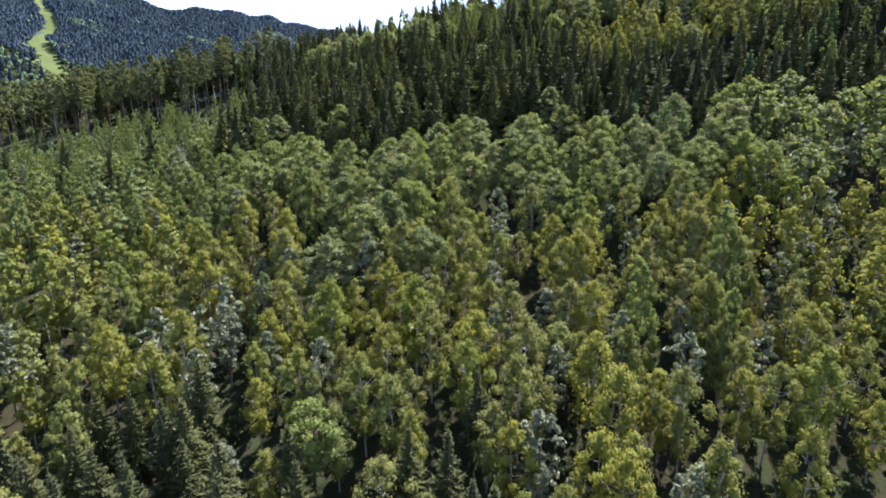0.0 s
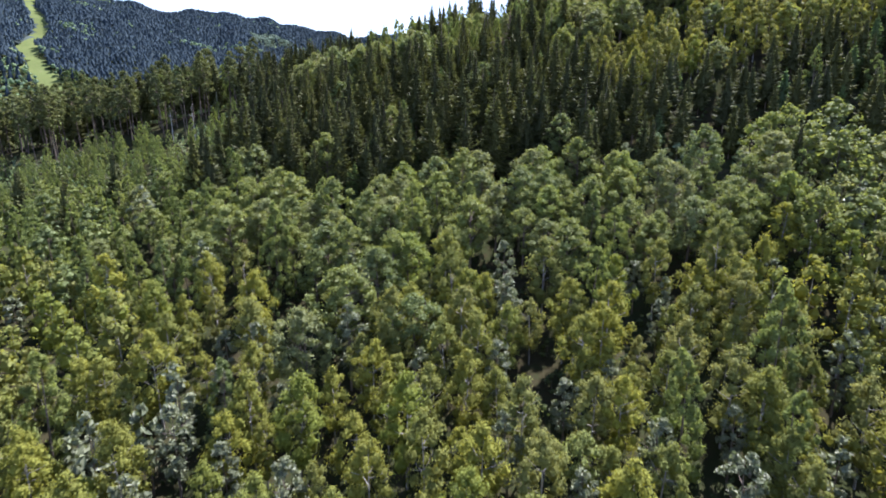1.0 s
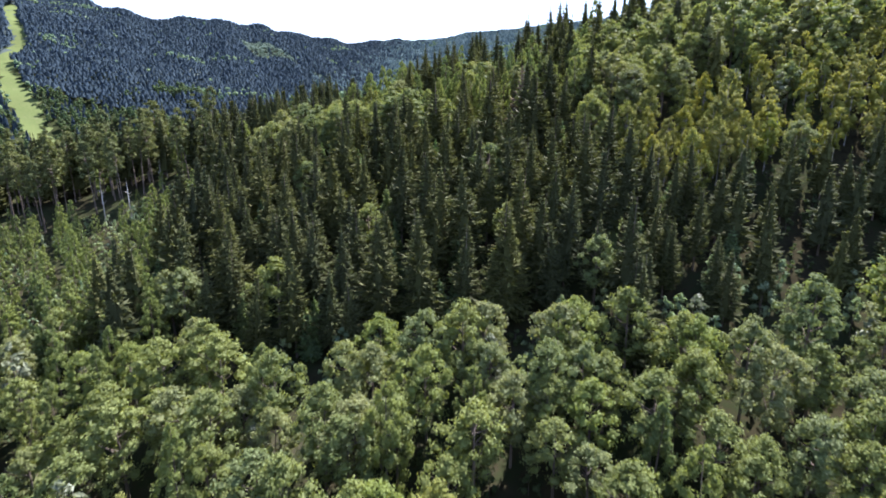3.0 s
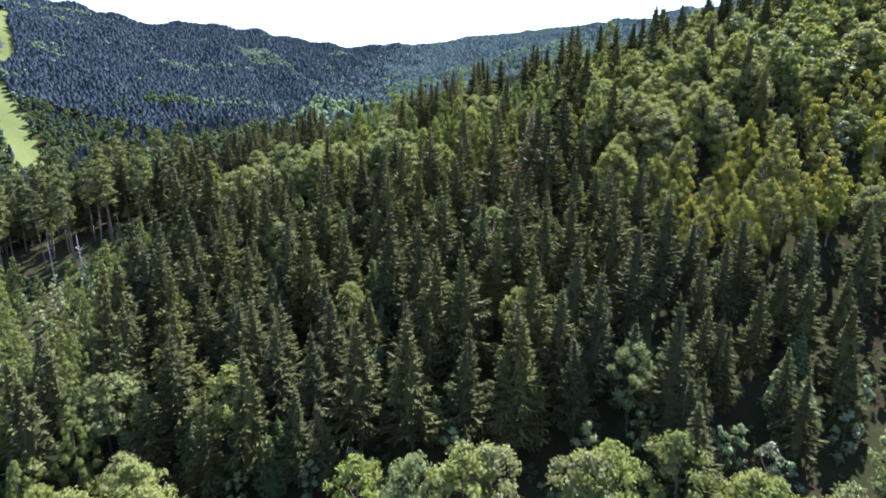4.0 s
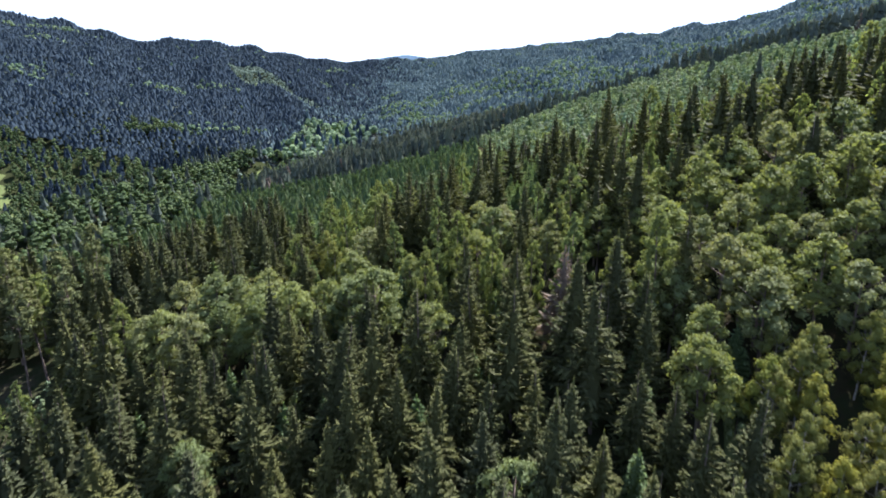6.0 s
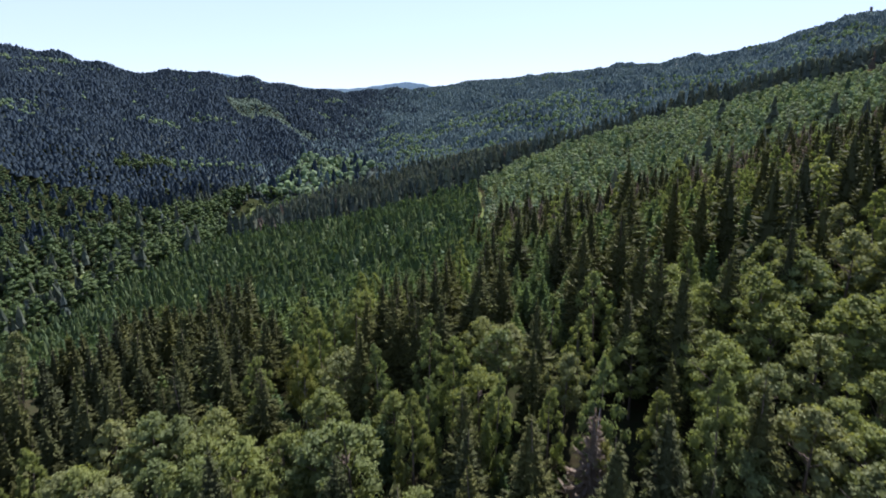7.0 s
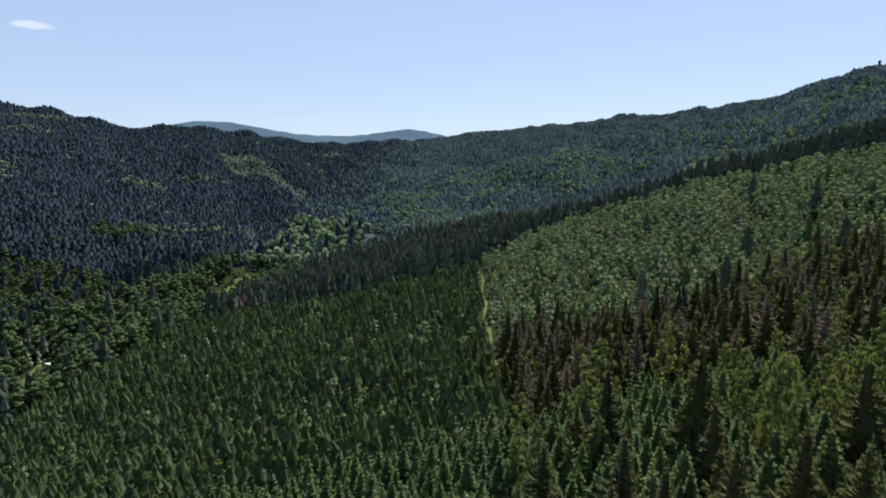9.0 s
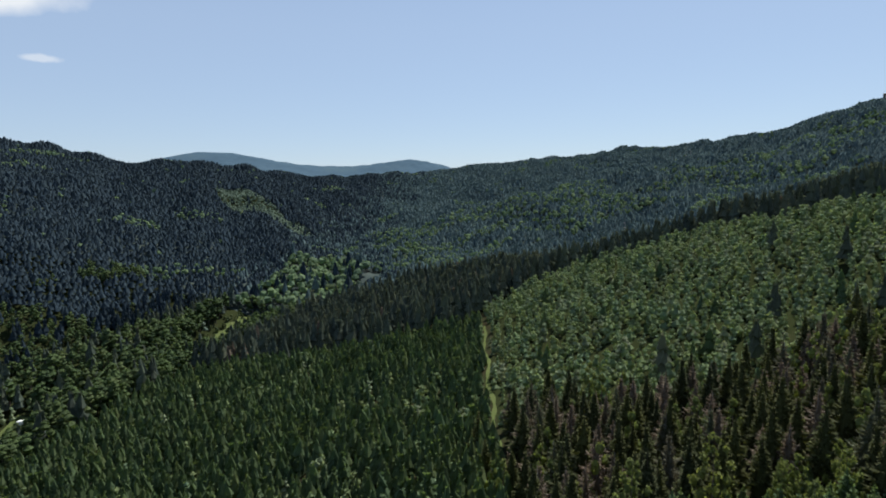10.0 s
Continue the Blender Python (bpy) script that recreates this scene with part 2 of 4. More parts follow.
def height(x, y):
    x, y = np.asarray(x, float), np.asarray(y, float)
    xc = np.clip(x, -3000, 620)
    ax, a, s = AXIS(y), RISE(y), TILTED(y)
    right = a + s * np.maximum(xc, ax) + 0.0003 * np.minimum(np.maximum(xc, ax), 0) ** 2
    left = right + 0.26 * np.maximum(ax - x, 0)
    behind = CREST_Z(x) - 0.22 * (y - CREST_Y(x))
    z = np.where(x < ax, np.minimum(left, np.maximum(behind, right - np.interp(y, [800, 950], [20, 3]))), right)
    z = np.where((x < ax) & (y < 500), np.minimum(z, 175), z)
    far = np.clip((y - 1500) / 600, 0, 1)
    hills = (178 * np.exp(-((x + 1350) / 520) ** 2 - ((y - 3500) / 500) ** 2) + 108 * np.exp(-((x + 180) / 300) ** 2 - ((y - 3700) / 500) ** 2)
             + 85 * np.exp(-((x + 650) / 420) ** 2 - ((y - 4000) / 500) ** 2) + 60 * np.exp(-((x - 500) / 500) ** 2 - ((y - 4100) / 500) ** 2))
    z = z * (1 - far) + far * (150 + hills)
    reach = np.hypot(x - 2, y - 122)
    z = z + np.interp(np.degrees(np.arctan2(x - 2, np.maximum(y - 122, 1))), BEARINGS, CRESTS) * np.clip((reach - 420) / 200, 0, 1) * np.clip((1600 - reach) / 200, 0, 1)
    z = z - 12 * np.exp(-((y - 458) / 55) ** 2) * np.clip((x - 30) / 60, 0, 1)   # the hollow behind the open slope
    z = z + 7 * (np.exp(-((y - 640) / 45) ** 2) - np.exp(-((y - 742) / 50) ** 2)) * np.clip((x + 60) / 40, 0, 1) * np.clip((260 - x) / 100, 0, 1)   # a low cross ridge
    bumps = 0.7 * np.sin(x * 0.11 + 1.3 * np.sin(y * 0.05)) * np.sin(y * 0.13 + 0.7) + 1.6 * np.sin(x * 0.031 + 2) * np.sin(y * 0.027 + 1)
    ribs = (np.sin(x * 0.052 + 0.9 * np.sin(y * 0.021)) * np.sin(y * 0.047 + 0.8 + 0.6 * np.sin(x * 0.02)) + 0.5 * np.sin(x * 0.12 + y * 0.05)) * 3.6
    z = z + ribs * np.clip((y - 430) / 150, 0, 1) * np.clip((1500 - y) / 300, 0, 1)
    return z + bumps * np.clip((np.abs(y) + np.abs(x)) / 300, 0.35, 3)


def in_ride(x, y):
    """The open ride between the spruces, and the lane beside the plantation."""
    a = (np.abs(x - ride_x(y)) < 1.0) & (y > 97) & (y < 127)
    b = (np.abs(x - lane_x(y)) < 1.5) & (y > 236) & (y < 352)
    return a | b


def lane_x(y):
    return 15.5 + 0.03 * (y - 270) + 0.5 * np.sin(y * 0.21)


def ride_x(y):
    return 20 + (y - 98) * 0.2 + 0.6 * np.sin(y * 0.4)


def in_run(x, y):
    """The mown strip that climbs the hill over the valley, with a bend half-way up."""
    mid = np.interp(y, [355, 392, 425, 466, 480, 512, 560, 640], [-208, -240, -270, -305, -307, -318, -354, -410])
    return (np.abs(x - mid) < np.interp(y, [355, 470, 520, 640], [9, 8, 6, 7])) & (y > 350) & (y < 660)


def meadow_x(y):
    return np.interp(y, [380, 405, 425, 450, 470, 490], [-134, -130, -121, -115, -109, -103])


def in_meadow(x, y):
    a = (np.abs(x - meadow_x(y)) < 10 + 2 * np.sin(y * 0.15)) & (y > 426) & (y < 478)
    return a | (((x + 155) / 8) ** 2 + ((y - 350) / 13) ** 2 < 1) | (((x + 176) / 4) ** 2 + ((y - 322) / 7) ** 2 < 1)


def slope_top(x):
    return np.interp(x, [16, 60, 105, 140, 170, 300], [370, 392, 389, 368, 354, 330]) + 2 * np.sin(x * 0.3)


def in_clearing(x, y):
    """Felled ground that is growing up again: the open slope, and a patch on the hill across the valley."""
    a = (x > 16.6 + 0.03 * (y - 270)) & (y > 254 + 6 * np.sin(x * 0.08)) & (y < slope_top(x)) & (x < 300)
    return a | in_patch(x, y)


def in_patch(x, y):
    u, v = ((x + 162) * 0.753 - (y - 678) * 0.657) / 62, ((x + 162) * 0.657 + (y - 678) * 0.753) / 32
    return u * u + v * v + 0.25 * np.sin(x * 0.12) * np.sin(y * 0.1) < 1


def mesh_of(name, verts, quads, mats, slots=None, tint=None, smooth=False, tip_light=None):
    me = bpy.data.meshes.new(name)
    verts, quads = np.asarray(verts, np.float32), np.asarray(quads, np.int32)
    n = len(quads)
    me.vertices.add(len(verts))
    me.vertices.foreach_set("co", verts.ravel())
    me.loops.add(n * 4)
    me.loops.foreach_set("vertex_index", quads.ravel())
    me.polygons.add(n)
    me.polygons.foreach_set("loop_start", np.arange(0, n * 4, 4, dtype=np.int32))
    for m in mats:
        me.materials.append(m)
    if slots is not None:
        me.polygons.foreach_set("material_index", np.asarray(slots, np.int32))
    me.update(calc_edges=True)
    me.polygons.foreach_set("use_smooth", np.full(n, smooth))
    if tint is not None:
        me.attributes.new("tint", "FLOAT", "FACE").data.foreach_set("value", np.asarray(tint, np.float32))
    if tip_light is not None:
        me.attributes.new("tip_light", "FLOAT", "FACE").data.foreach_set("value", np.asarray(tip_light, np.float32))
    return me


def spaced(*runs):
    return np.concatenate([np.arange(a, b, step) for a, b, step in runs])


gx = spaced((-5000, -1200, 200), (-1200, -400, 20), (-400, -120, 7), (-120, 130, 4), (130, 420, 7), (420, 1200, 20), (1200, 5001, 200))
gy = spaced((-3000, -200, 200), (-200, 0, 10), (0, 400, 4), (400, 1000, 7), (1000, 1700, 20), (1700, 4900, 60))
GX, GY = np.meshgrid(gx, gy)
verts = np.stack([GX, GY, height(GX, GY)], -1).reshape(-1, 3)
nx, ny = len(gx), len(gy)
k = (np.arange(ny - 1)[:, None] * nx + np.arange(nx - 1)[None]).ravel()
quads = np.stack([k, k + 1, k + nx + 1, k + nx], -1)
mid = verts[quads].mean(1)
open_land = in_run(mid[:, 0], mid[:, 1]) | (in_meadow(mid[:, 0], mid[:, 1]) & (mid[:, 1] < 380))
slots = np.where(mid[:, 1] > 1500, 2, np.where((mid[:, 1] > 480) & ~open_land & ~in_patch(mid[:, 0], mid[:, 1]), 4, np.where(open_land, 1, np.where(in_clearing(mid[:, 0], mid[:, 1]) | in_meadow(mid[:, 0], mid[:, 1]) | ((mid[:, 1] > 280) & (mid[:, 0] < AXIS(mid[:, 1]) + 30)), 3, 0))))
ground = new("ground", mesh_of("ground", verts, quads, [FLOOR, GRASS, HAZE_HILL, ROUGH, HAZE_FLOOR], slots, smooth=True))
tagged(ground, "hilly forest ground of brown litter, moss and mown grass strips, its far hills tinted with haze", "ground", kind="structure")


def trail(name, xs, ys, wide, label):
    left, right = [], []
    for x, y in zip(xs, ys):
        w = wide * (0.8 + 0.3 * math.sin(y * 0.7))
        left.append((x - w, y, float(height(x - w, y)) + 0.18))
        right.append((x + w, y, float(height(x + w, y)) + 0.18))
    n = len(left)
    q = [(k, n + k, n + k + 1, k + 1) for k in range(n - 1)]
    return tagged(new(name, mesh_of(name, left + right, q, [GRASS], smooth=True)), label, "track", kind="structure")


ys = np.arange(240.0, 346.0, 2.0)
trail("track", lane_x(ys), ys, 0.6, "narrow grassy lane between the plantation and the young trees")
ys = np.arange(96.0, 127.0, 2.0)
trail("track", ride_x(ys), ys, 0.8, "grassy ride climbing through the spruce stand")


ys = np.arange(428.0, 477.0, 2.0)
trail("meadow", meadow_x(ys), ys, 5.5, "narrow green meadow along the valley floor")


# ---- how trees are made ----
def unit(v):
    return v / np.maximum(np.linalg.norm(v, axis=-1, keepdims=True), 1e-6)


def leaves(at, normal, width, length, rng, along=None):
    """Kite-shaped sprays of leaf at the given places."""
    n = len(at)
    normal = unit(normal)
    if along is None:
        along = rng.normal(size=(n, 3))
    side = unit(np.cross(normal, along))
    along = unit(np.cross(side, normal))
    w, l = np.broadcast_to(width, n)[:, None] / 2, np.broadcast_to(length, n)[:, None] / 2
    droop = normal * l * 0.25
    v = np.stack([at - along * l - droop, at + side * w, at + along * l - droop, at - side * w], 1)
    return v.reshape(-1, 3), np.arange(n * 4).reshape(n, 4)


def stem(points, radii, sides=6):
    """A tapered round stem along the points."""
    points, radii = np.asarray(points, float), np.asarray(radii, float)
    ang = np.linspace(0, 2 * math.pi, sides, endpoint=False)
    d = unit(np.gradient(points, axis=0))
    a = unit(np.cross(d, np.where(np.abs(d[:, 2:3]) > 0.9, [[1, 0, 0]], [[0, 0, 1]])))
    b = np.cross(d, a)
    v = points[:, None] + radii[:, None, None] * (np.cos(ang)[None, :, None] * a[:, None] + np.sin(ang)[None, :, None] * b[:, None])
    q = []
    for r in range(len(points) - 1):
        for c in range(sides):
            e = (c + 1) % sides
            q.append((r * sides + c, r * sides + e, (r + 1) * sides + e, (r + 1) * sides + c))
    return v.reshape(-1, 3), np.array(q)


def join(*pieces):
    """One mesh of several; a piece may bring, face by face, how lit its growth is painted."""
    vs, qs, fs, off = [], [], [], 0
    for v, q, *young in pieces:
        vs.append(v)
        qs.append(np.asarray(q) + off)
        fs.append(young[0] if young else np.zeros(len(q)))
        off += len(v)
    return np.concatenate(vs), np.concatenate(qs), np.concatenate(fs)


def limbs(rng, h, r, low, count, thick):
    """The trunk with a bend, and limbs that climb from it into the crown."""
    bend = rng.normal(size=2) * 0.02 * h
    zs = np.array([-0.6, 0.25 * h, 0.55 * h, 0.95 * h])
    trunk = np.stack([bend[0] * (zs / h) ** 2, bend[1] * (zs / h) ** 2, zs], -1)
    out = [stem(trunk, [thick, thick * 0.75, thick * 0.5, thick * 0.1])]
    for k in range(count):
        z = h * rng.uniform(low, 0.75)
        a = rng.uniform(0, 2 * math.pi)
        reach = r * rng.uniform(0.5, 0.85)
        p0 = np.array([bend[0] * (z / h) ** 2, bend[1] * (z / h) ** 2, z])
        p2 = p0 + [math.cos(a) * reach, math.sin(a) * reach, reach * rng.uniform(0.5, 1.0)]
        out.append(stem([p0, (p0 + p2) / 2 + [0, 0, -0.1], p2], [thick * 0.35, thick * 0.2, 0.015], 4))
    return join(*out)


BLOB_Z, BLOB_R = (-0.75, 0.15, 0.95), (0.6, 1.0, 0.2)


def lobed_crown(rng, h, r, low, lobes, per, size, lobe_r, upward=0.3, tall=1.0, peak=0.45, aspect=1.4, rough=0.35, taper=0.35, dense=0.62):
    """A crown of rounded leafy lobes about an uneven egg, dense inside, with fine sprays of leaf over each and gaps between them."""
    k = np.arange(lobes)
    u = ((k + rng.uniform(0.1, 0.9, lobes)) / lobes) ** 0.85
    ang = k * 2.39996 + rng.normal(size=lobes) * 0.4 + rng.uniform(0, 6.28)
    wide = np.where(u < peak, 0.5 + 0.5 * np.sin(0.5 * math.pi * u / peak), np.cos(0.5 * math.pi * (u - peak) / (1 - peak) * 0.93) ** 0.75)
    lean = rng.uniform(0, 2 * math.pi, 2)
    wide = wide * (1 + 0.12 * np.sin(2 * ang + lean[0]) + 0.1 * np.sin(3 * ang + lean[1] + 4 * u))
    lr = lobe_r * rng.uniform(0.7, 1.3, lobes) * (1 - taper * u)
    rad = np.maximum(r * wide - 0.75 * lr, 0) * rng.uniform(0.55, 1.08, lobes)
    c = np.stack([rad * np.cos(ang), rad * np.sin(ang), h * (low + (1 - low) * u) * rng.uniform(0.96, 1.03, lobes) - lr * tall * 0.6], -1)
    sides = np.linspace(0, 2 * math.pi, 5, endpoint=False)
    blob = np.array([(q * math.cos(t), q * math.sin(t), z) for z, q in zip(BLOB_Z, BLOB_R) for t in sides])
    bq = np.array([(o + e, o + (e + 1) % 5, o + 5 + (e + 1) % 5, o + 5 + e) for o in (0, 5) for e in range(5)])
    bv = c[:, None] + (blob[None] + rng.normal(size=(lobes, 15, 3)) * 0.1) * (lr * dense)[:, None, None] * np.array([1, 1, tall])
    core = bv.reshape(-1, 3), (bq[None] + 15 * np.arange(lobes)[:, None, None]).reshape(-1, 4)
    outward = unit(c - [0, 0, h * (low + 0.4 * (1 - low))])[:, None]
    d = unit(unit(rng.normal(size=(lobes, per, 3))) + 0.45 * outward + np.array([0, 0, 0.35]))
    at = c[:, None] + d * (lr[:, None, None] * rng.uniform(0.55, 1.22, (lobes, per, 1))) * np.array([1, 1, tall])
    normal = d + np.array([0, 0, upward]) + rng.normal(size=d.shape) * rough
    grow = size * rng.uniform(0.65, 1.3, lobes * per)
    sprays = leaves(at.reshape(-1, 3), normal.reshape(-1, 3), grow, grow * aspect, rng)
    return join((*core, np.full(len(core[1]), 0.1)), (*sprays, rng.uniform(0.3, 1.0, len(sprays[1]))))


def fan_crown(rng, h, r, low, levels, arms, pairs, droop=0.35, ragged=0.25, power=0.85, lift=0.2, broad=1.0):
    """A conifer's crown: tiers of drooping arms turned up at the tip, each a flat fan of twigs, painted lit at its tips
    and shaded under it, below a pointed leader.
    """
    at, normal, along, width, length, tip_light = [], [], [], [], [], []

    def put(p, n, d, w, l, young):
        at.append(p)
        normal.append(n)
        along.append(d)
        width.append(w)
        length.append(l)
        tip_light.append(young)

    up, rough = np.array([0, 0, 1.0]), 0.16
    for k in range(levels):
        u = min(max((k + rng.uniform(-0.25, 0.25)) / levels, 0), 1) ** 0.95
        z = h * (low + (0.95 - low) * u)
        reach0 = r * (1 - u + 0.035) ** power * rng.uniform(0.85, 1.12)
        if u < 0.15:
            reach0 *= 0.6 + 2.6 * u
        a0 = rng.uniform(0, 2 * math.pi)
        hang = droop * (1 - 0.8 * u) - 0.3 * u
        for j in range(arms):
            a = a0 + 2 * math.pi * j / arms + rng.normal() * 0.25
            reach = reach0 * rng.uniform(1 - ragged, 1 + ragged)
            d, s = np.array([math.cos(a), math.sin(a), 0.0]), np.array([-math.sin(a), math.cos(a), 0.0])

            def on(f):
                return d * reach * f + up * (z - hang * reach * f + lift * reach * f * f)
            w = broad * (0.12 + 0.1 * reach)
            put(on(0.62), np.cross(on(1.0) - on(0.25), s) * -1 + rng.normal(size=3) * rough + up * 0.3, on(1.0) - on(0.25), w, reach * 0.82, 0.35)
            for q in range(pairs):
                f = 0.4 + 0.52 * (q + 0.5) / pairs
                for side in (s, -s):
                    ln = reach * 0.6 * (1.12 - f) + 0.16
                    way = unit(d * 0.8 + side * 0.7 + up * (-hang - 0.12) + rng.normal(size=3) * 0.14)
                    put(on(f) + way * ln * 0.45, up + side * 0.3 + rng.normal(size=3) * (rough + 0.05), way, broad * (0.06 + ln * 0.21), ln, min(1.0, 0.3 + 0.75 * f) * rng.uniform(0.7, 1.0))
            # hanging spray in the darkest tone, painting the shade under the arm
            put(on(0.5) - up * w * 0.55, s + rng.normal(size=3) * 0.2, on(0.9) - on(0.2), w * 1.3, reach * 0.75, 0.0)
    for k in range(3):
        a = k * 2.1
        put(np.array([0, 0, h * 0.96]), np.array([math.cos(a), math.sin(a), 0]), up, 0.16, h * 0.08, 0.4)
    return *leaves(np.array(at), np.array(normal), np.array(width), np.array(length), rng, np.array(along)), np.array(tip_light)


def far_cone(rng, h, r, skirts=3):
    """A conifer far off: ragged skirts of branches, one over the other, and a tip."""
    if skirts == 1:
        zs, rs = (0.52, 1.0), (1.0, 0.06)
    elif skirts == 2:
        zs, rs = (0.1, 0.5, 0.46, 1.0), (1.0, 0.52, 0.78, 0.03)
    else:
        zs, rs = (0.06, 0.36, 0.31, 0.63, 0.58, 1.0), (1.0, 0.52, 0.8, 0.3, 0.5, 0.02)
    v, q = stem([(0, 0, z * h) for z in zs], [r * k for k in rs], 4 if skirts == 1 else 7)
    return v + rng.normal(size=v.shape) * [0.15 * r, 0.15 * r, 0.022 * h], q


def far_ball(rng, h, r, low, lumps_wanted=3):
    """A leafy tree far off: a few uneven lumps."""
    lumps = []
    for k in range(lumps_wanted):
        f = (k + 0.5) / lumps_wanted
        a, s = rng.uniform(0, 2 * math.pi), rng.uniform(0.6, 0.78) * (1.1 - 0.35 * f)
        z = h * (low + (1 - low) * (0.22 + 0.55 * f))
        o = np.array([math.cos(a), math.sin(a), 0]) * r * 0.5 * (1 - f)
        v, q = stem([o + [0, 0, z + d * r * s] for d in (-0.9, -0.3, 0.5, 0.95)], [r * s * d for d in (0.5, 1.0, 0.85, 0.2)], 5)
        lumps.append((v + rng.normal(size=v.shape) * 0.1 * r, q))
    return join(*lumps)


def make_kind(kind, seed, detail):
    """Trunk and crown of one tree. detail: 2 near, 1 middle, 4 slope, 3 past the crest, 0 far."""
    rng = np.random.default_rng(seed)

    def crown(h, r, low, lobes, per, size, lobe_r, *rest):
        n, m, big, wide, dense = ((4, 3, 3.0, 1.6, 0.9), (int(lobes * 0.62), int(per * 0.3), 1.9, 1.18, 0.68), (lobes, per, 1.0, 1.0, 0.62), (int(lobes * 0.12) + 3, int(per * 0.08) + 3, 2.8, 1.8, 0.92), (int(lobes * 0.5), int(per * 0.3), 1.8, 1.3, 0.7))[detail]
        return lobed_crown(rng, h, r, low, n, m, size * big, lobe_r * wide, *rest, dense=dense)

    def tiers(h, r, low, levels, arms, pairs, droop, ragged, power, lift, broad=1.0):
        n, m, k, b = ((6, 4, 0, 2.4), (int(levels * 0.8), arms, 1, 1.6), (levels, arms, pairs, 1.0), (5, 4, 0, 2.5), (int(levels * 0.75), arms, 1, 1.8))[detail]
        cv, cq = far_cone(rng, h * (0.93 - low), r * (0.5, 0.45, 0.3, 0.82, 0.42)[detail], 3)
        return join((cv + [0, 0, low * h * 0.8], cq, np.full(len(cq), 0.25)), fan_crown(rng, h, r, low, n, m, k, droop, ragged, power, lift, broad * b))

    few = (0, 1, 3, 0, 0)[detail]
    if detail == 0:
        h, r, low = {"birch": (9, 1.9, 0.3), "maple": (9.5, 2.9, 0.2), "willow": (7, 1.9, 0.2), "spruce": (11, 2.2, 0), "hill_spruce": (7.6, 2.05, 0), "larch": (12, 2.2, 0), "pine": (14, 2.1, 0.45),
                     "dead_spruce": (11.5, 1.8, 0), "young_spruce": (6.4, 1.45, 0), "sapling": (4.6, 1.6, 0.1), "shrub": (2, 1.2, 0)}[kind]
        trunk = stem([(0, 0, -0.5), (0, 0, h * 0.5)], [0.14, 0.07], 3)
        return trunk, far_cone(rng, h, r, 1 if kind == "hill_spruce" else 2) if low == 0 else far_ball(rng, h, r, low, 1)
    if kind == "birch":
        return limbs(rng, 9.0, 1.7, 0.4, few * 2, 0.1), crown(9.0, 2.05, 0.3, 30, 72, 0.13, 0.74, 0.3, 1.1, 0.5)
    if kind == "maple":
        return limbs(rng, 9.5, 2.6, 0.25, few * 3, 0.16), crown(9.5, 3.0, 0.38, 42, 56, 0.155, 0.74, 0.45, 0.8, 0.45, 1.8, 0.55, 0.1)
    if kind == "willow":
        return limbs(rng, 8.0, 1.7, 0.2, few * 3, 0.12), crown(8.0, 1.6, 0.3, 24, 30, 0.17, 0.55, 0.4, 0.9, 0.5, 2.2, 0.6)
    if kind == "spruce":
        return limbs(rng, 13.0, 1.7, 0.3, 0, 0.15), tiers(13.0, 2.9, 0.14, 22, 6, 3, 0.36, 0.36, 1.05, 0.28)
    if kind == "larch":
        return limbs(rng, 12.0, 1.7, 0.3, 0, 0.13), crown(11.3, 2.35, 0.1, 52, 64, 0.115, 0.68, 0.2, 1.4, 0.12, 1.9, 0.5, 0.62)
    if kind == "pine":
        return limbs(rng, 14.5, 1.9, 0.6, few * 2, 0.15), crown(14.5, 2.0, 0.52, 22, 34, 0.24, 0.75, 0.4, 0.8, 0.4, 1.8, 0.5)
    if kind == "dead_spruce":
        return limbs(rng, 11.5, 1.4, 0.3, 0, 0.13), tiers(11.0, 2.9, 0.12, 17, 6, 1, 0.38, 0.45, 0.95, 0.2)
    if kind == "young_spruce":
        return limbs(rng, 6.4, 1.0, 0.3, 0, 0.08), tiers(6.4, 1.95, 0.05, 14, 6, 1, 0.08, 0.25, 0.95, 0.2, 1.2)
    if kind == "sapling":
        return limbs(rng, 4.6, 1.35, 0.2, few, 0.06), crown(5.0, 1.45, 0.12, 10, 24, 0.2, 0.62, 0.35, 1.05, 0.42, 1.6, 0.45)
    return limbs(rng, 2.0, 1.0, 0.2, few, 0.03), crown(2.0, 1.0, 0.1, 7, 22, 0.16, 0.45, 0.4, 0.8, 0.5)


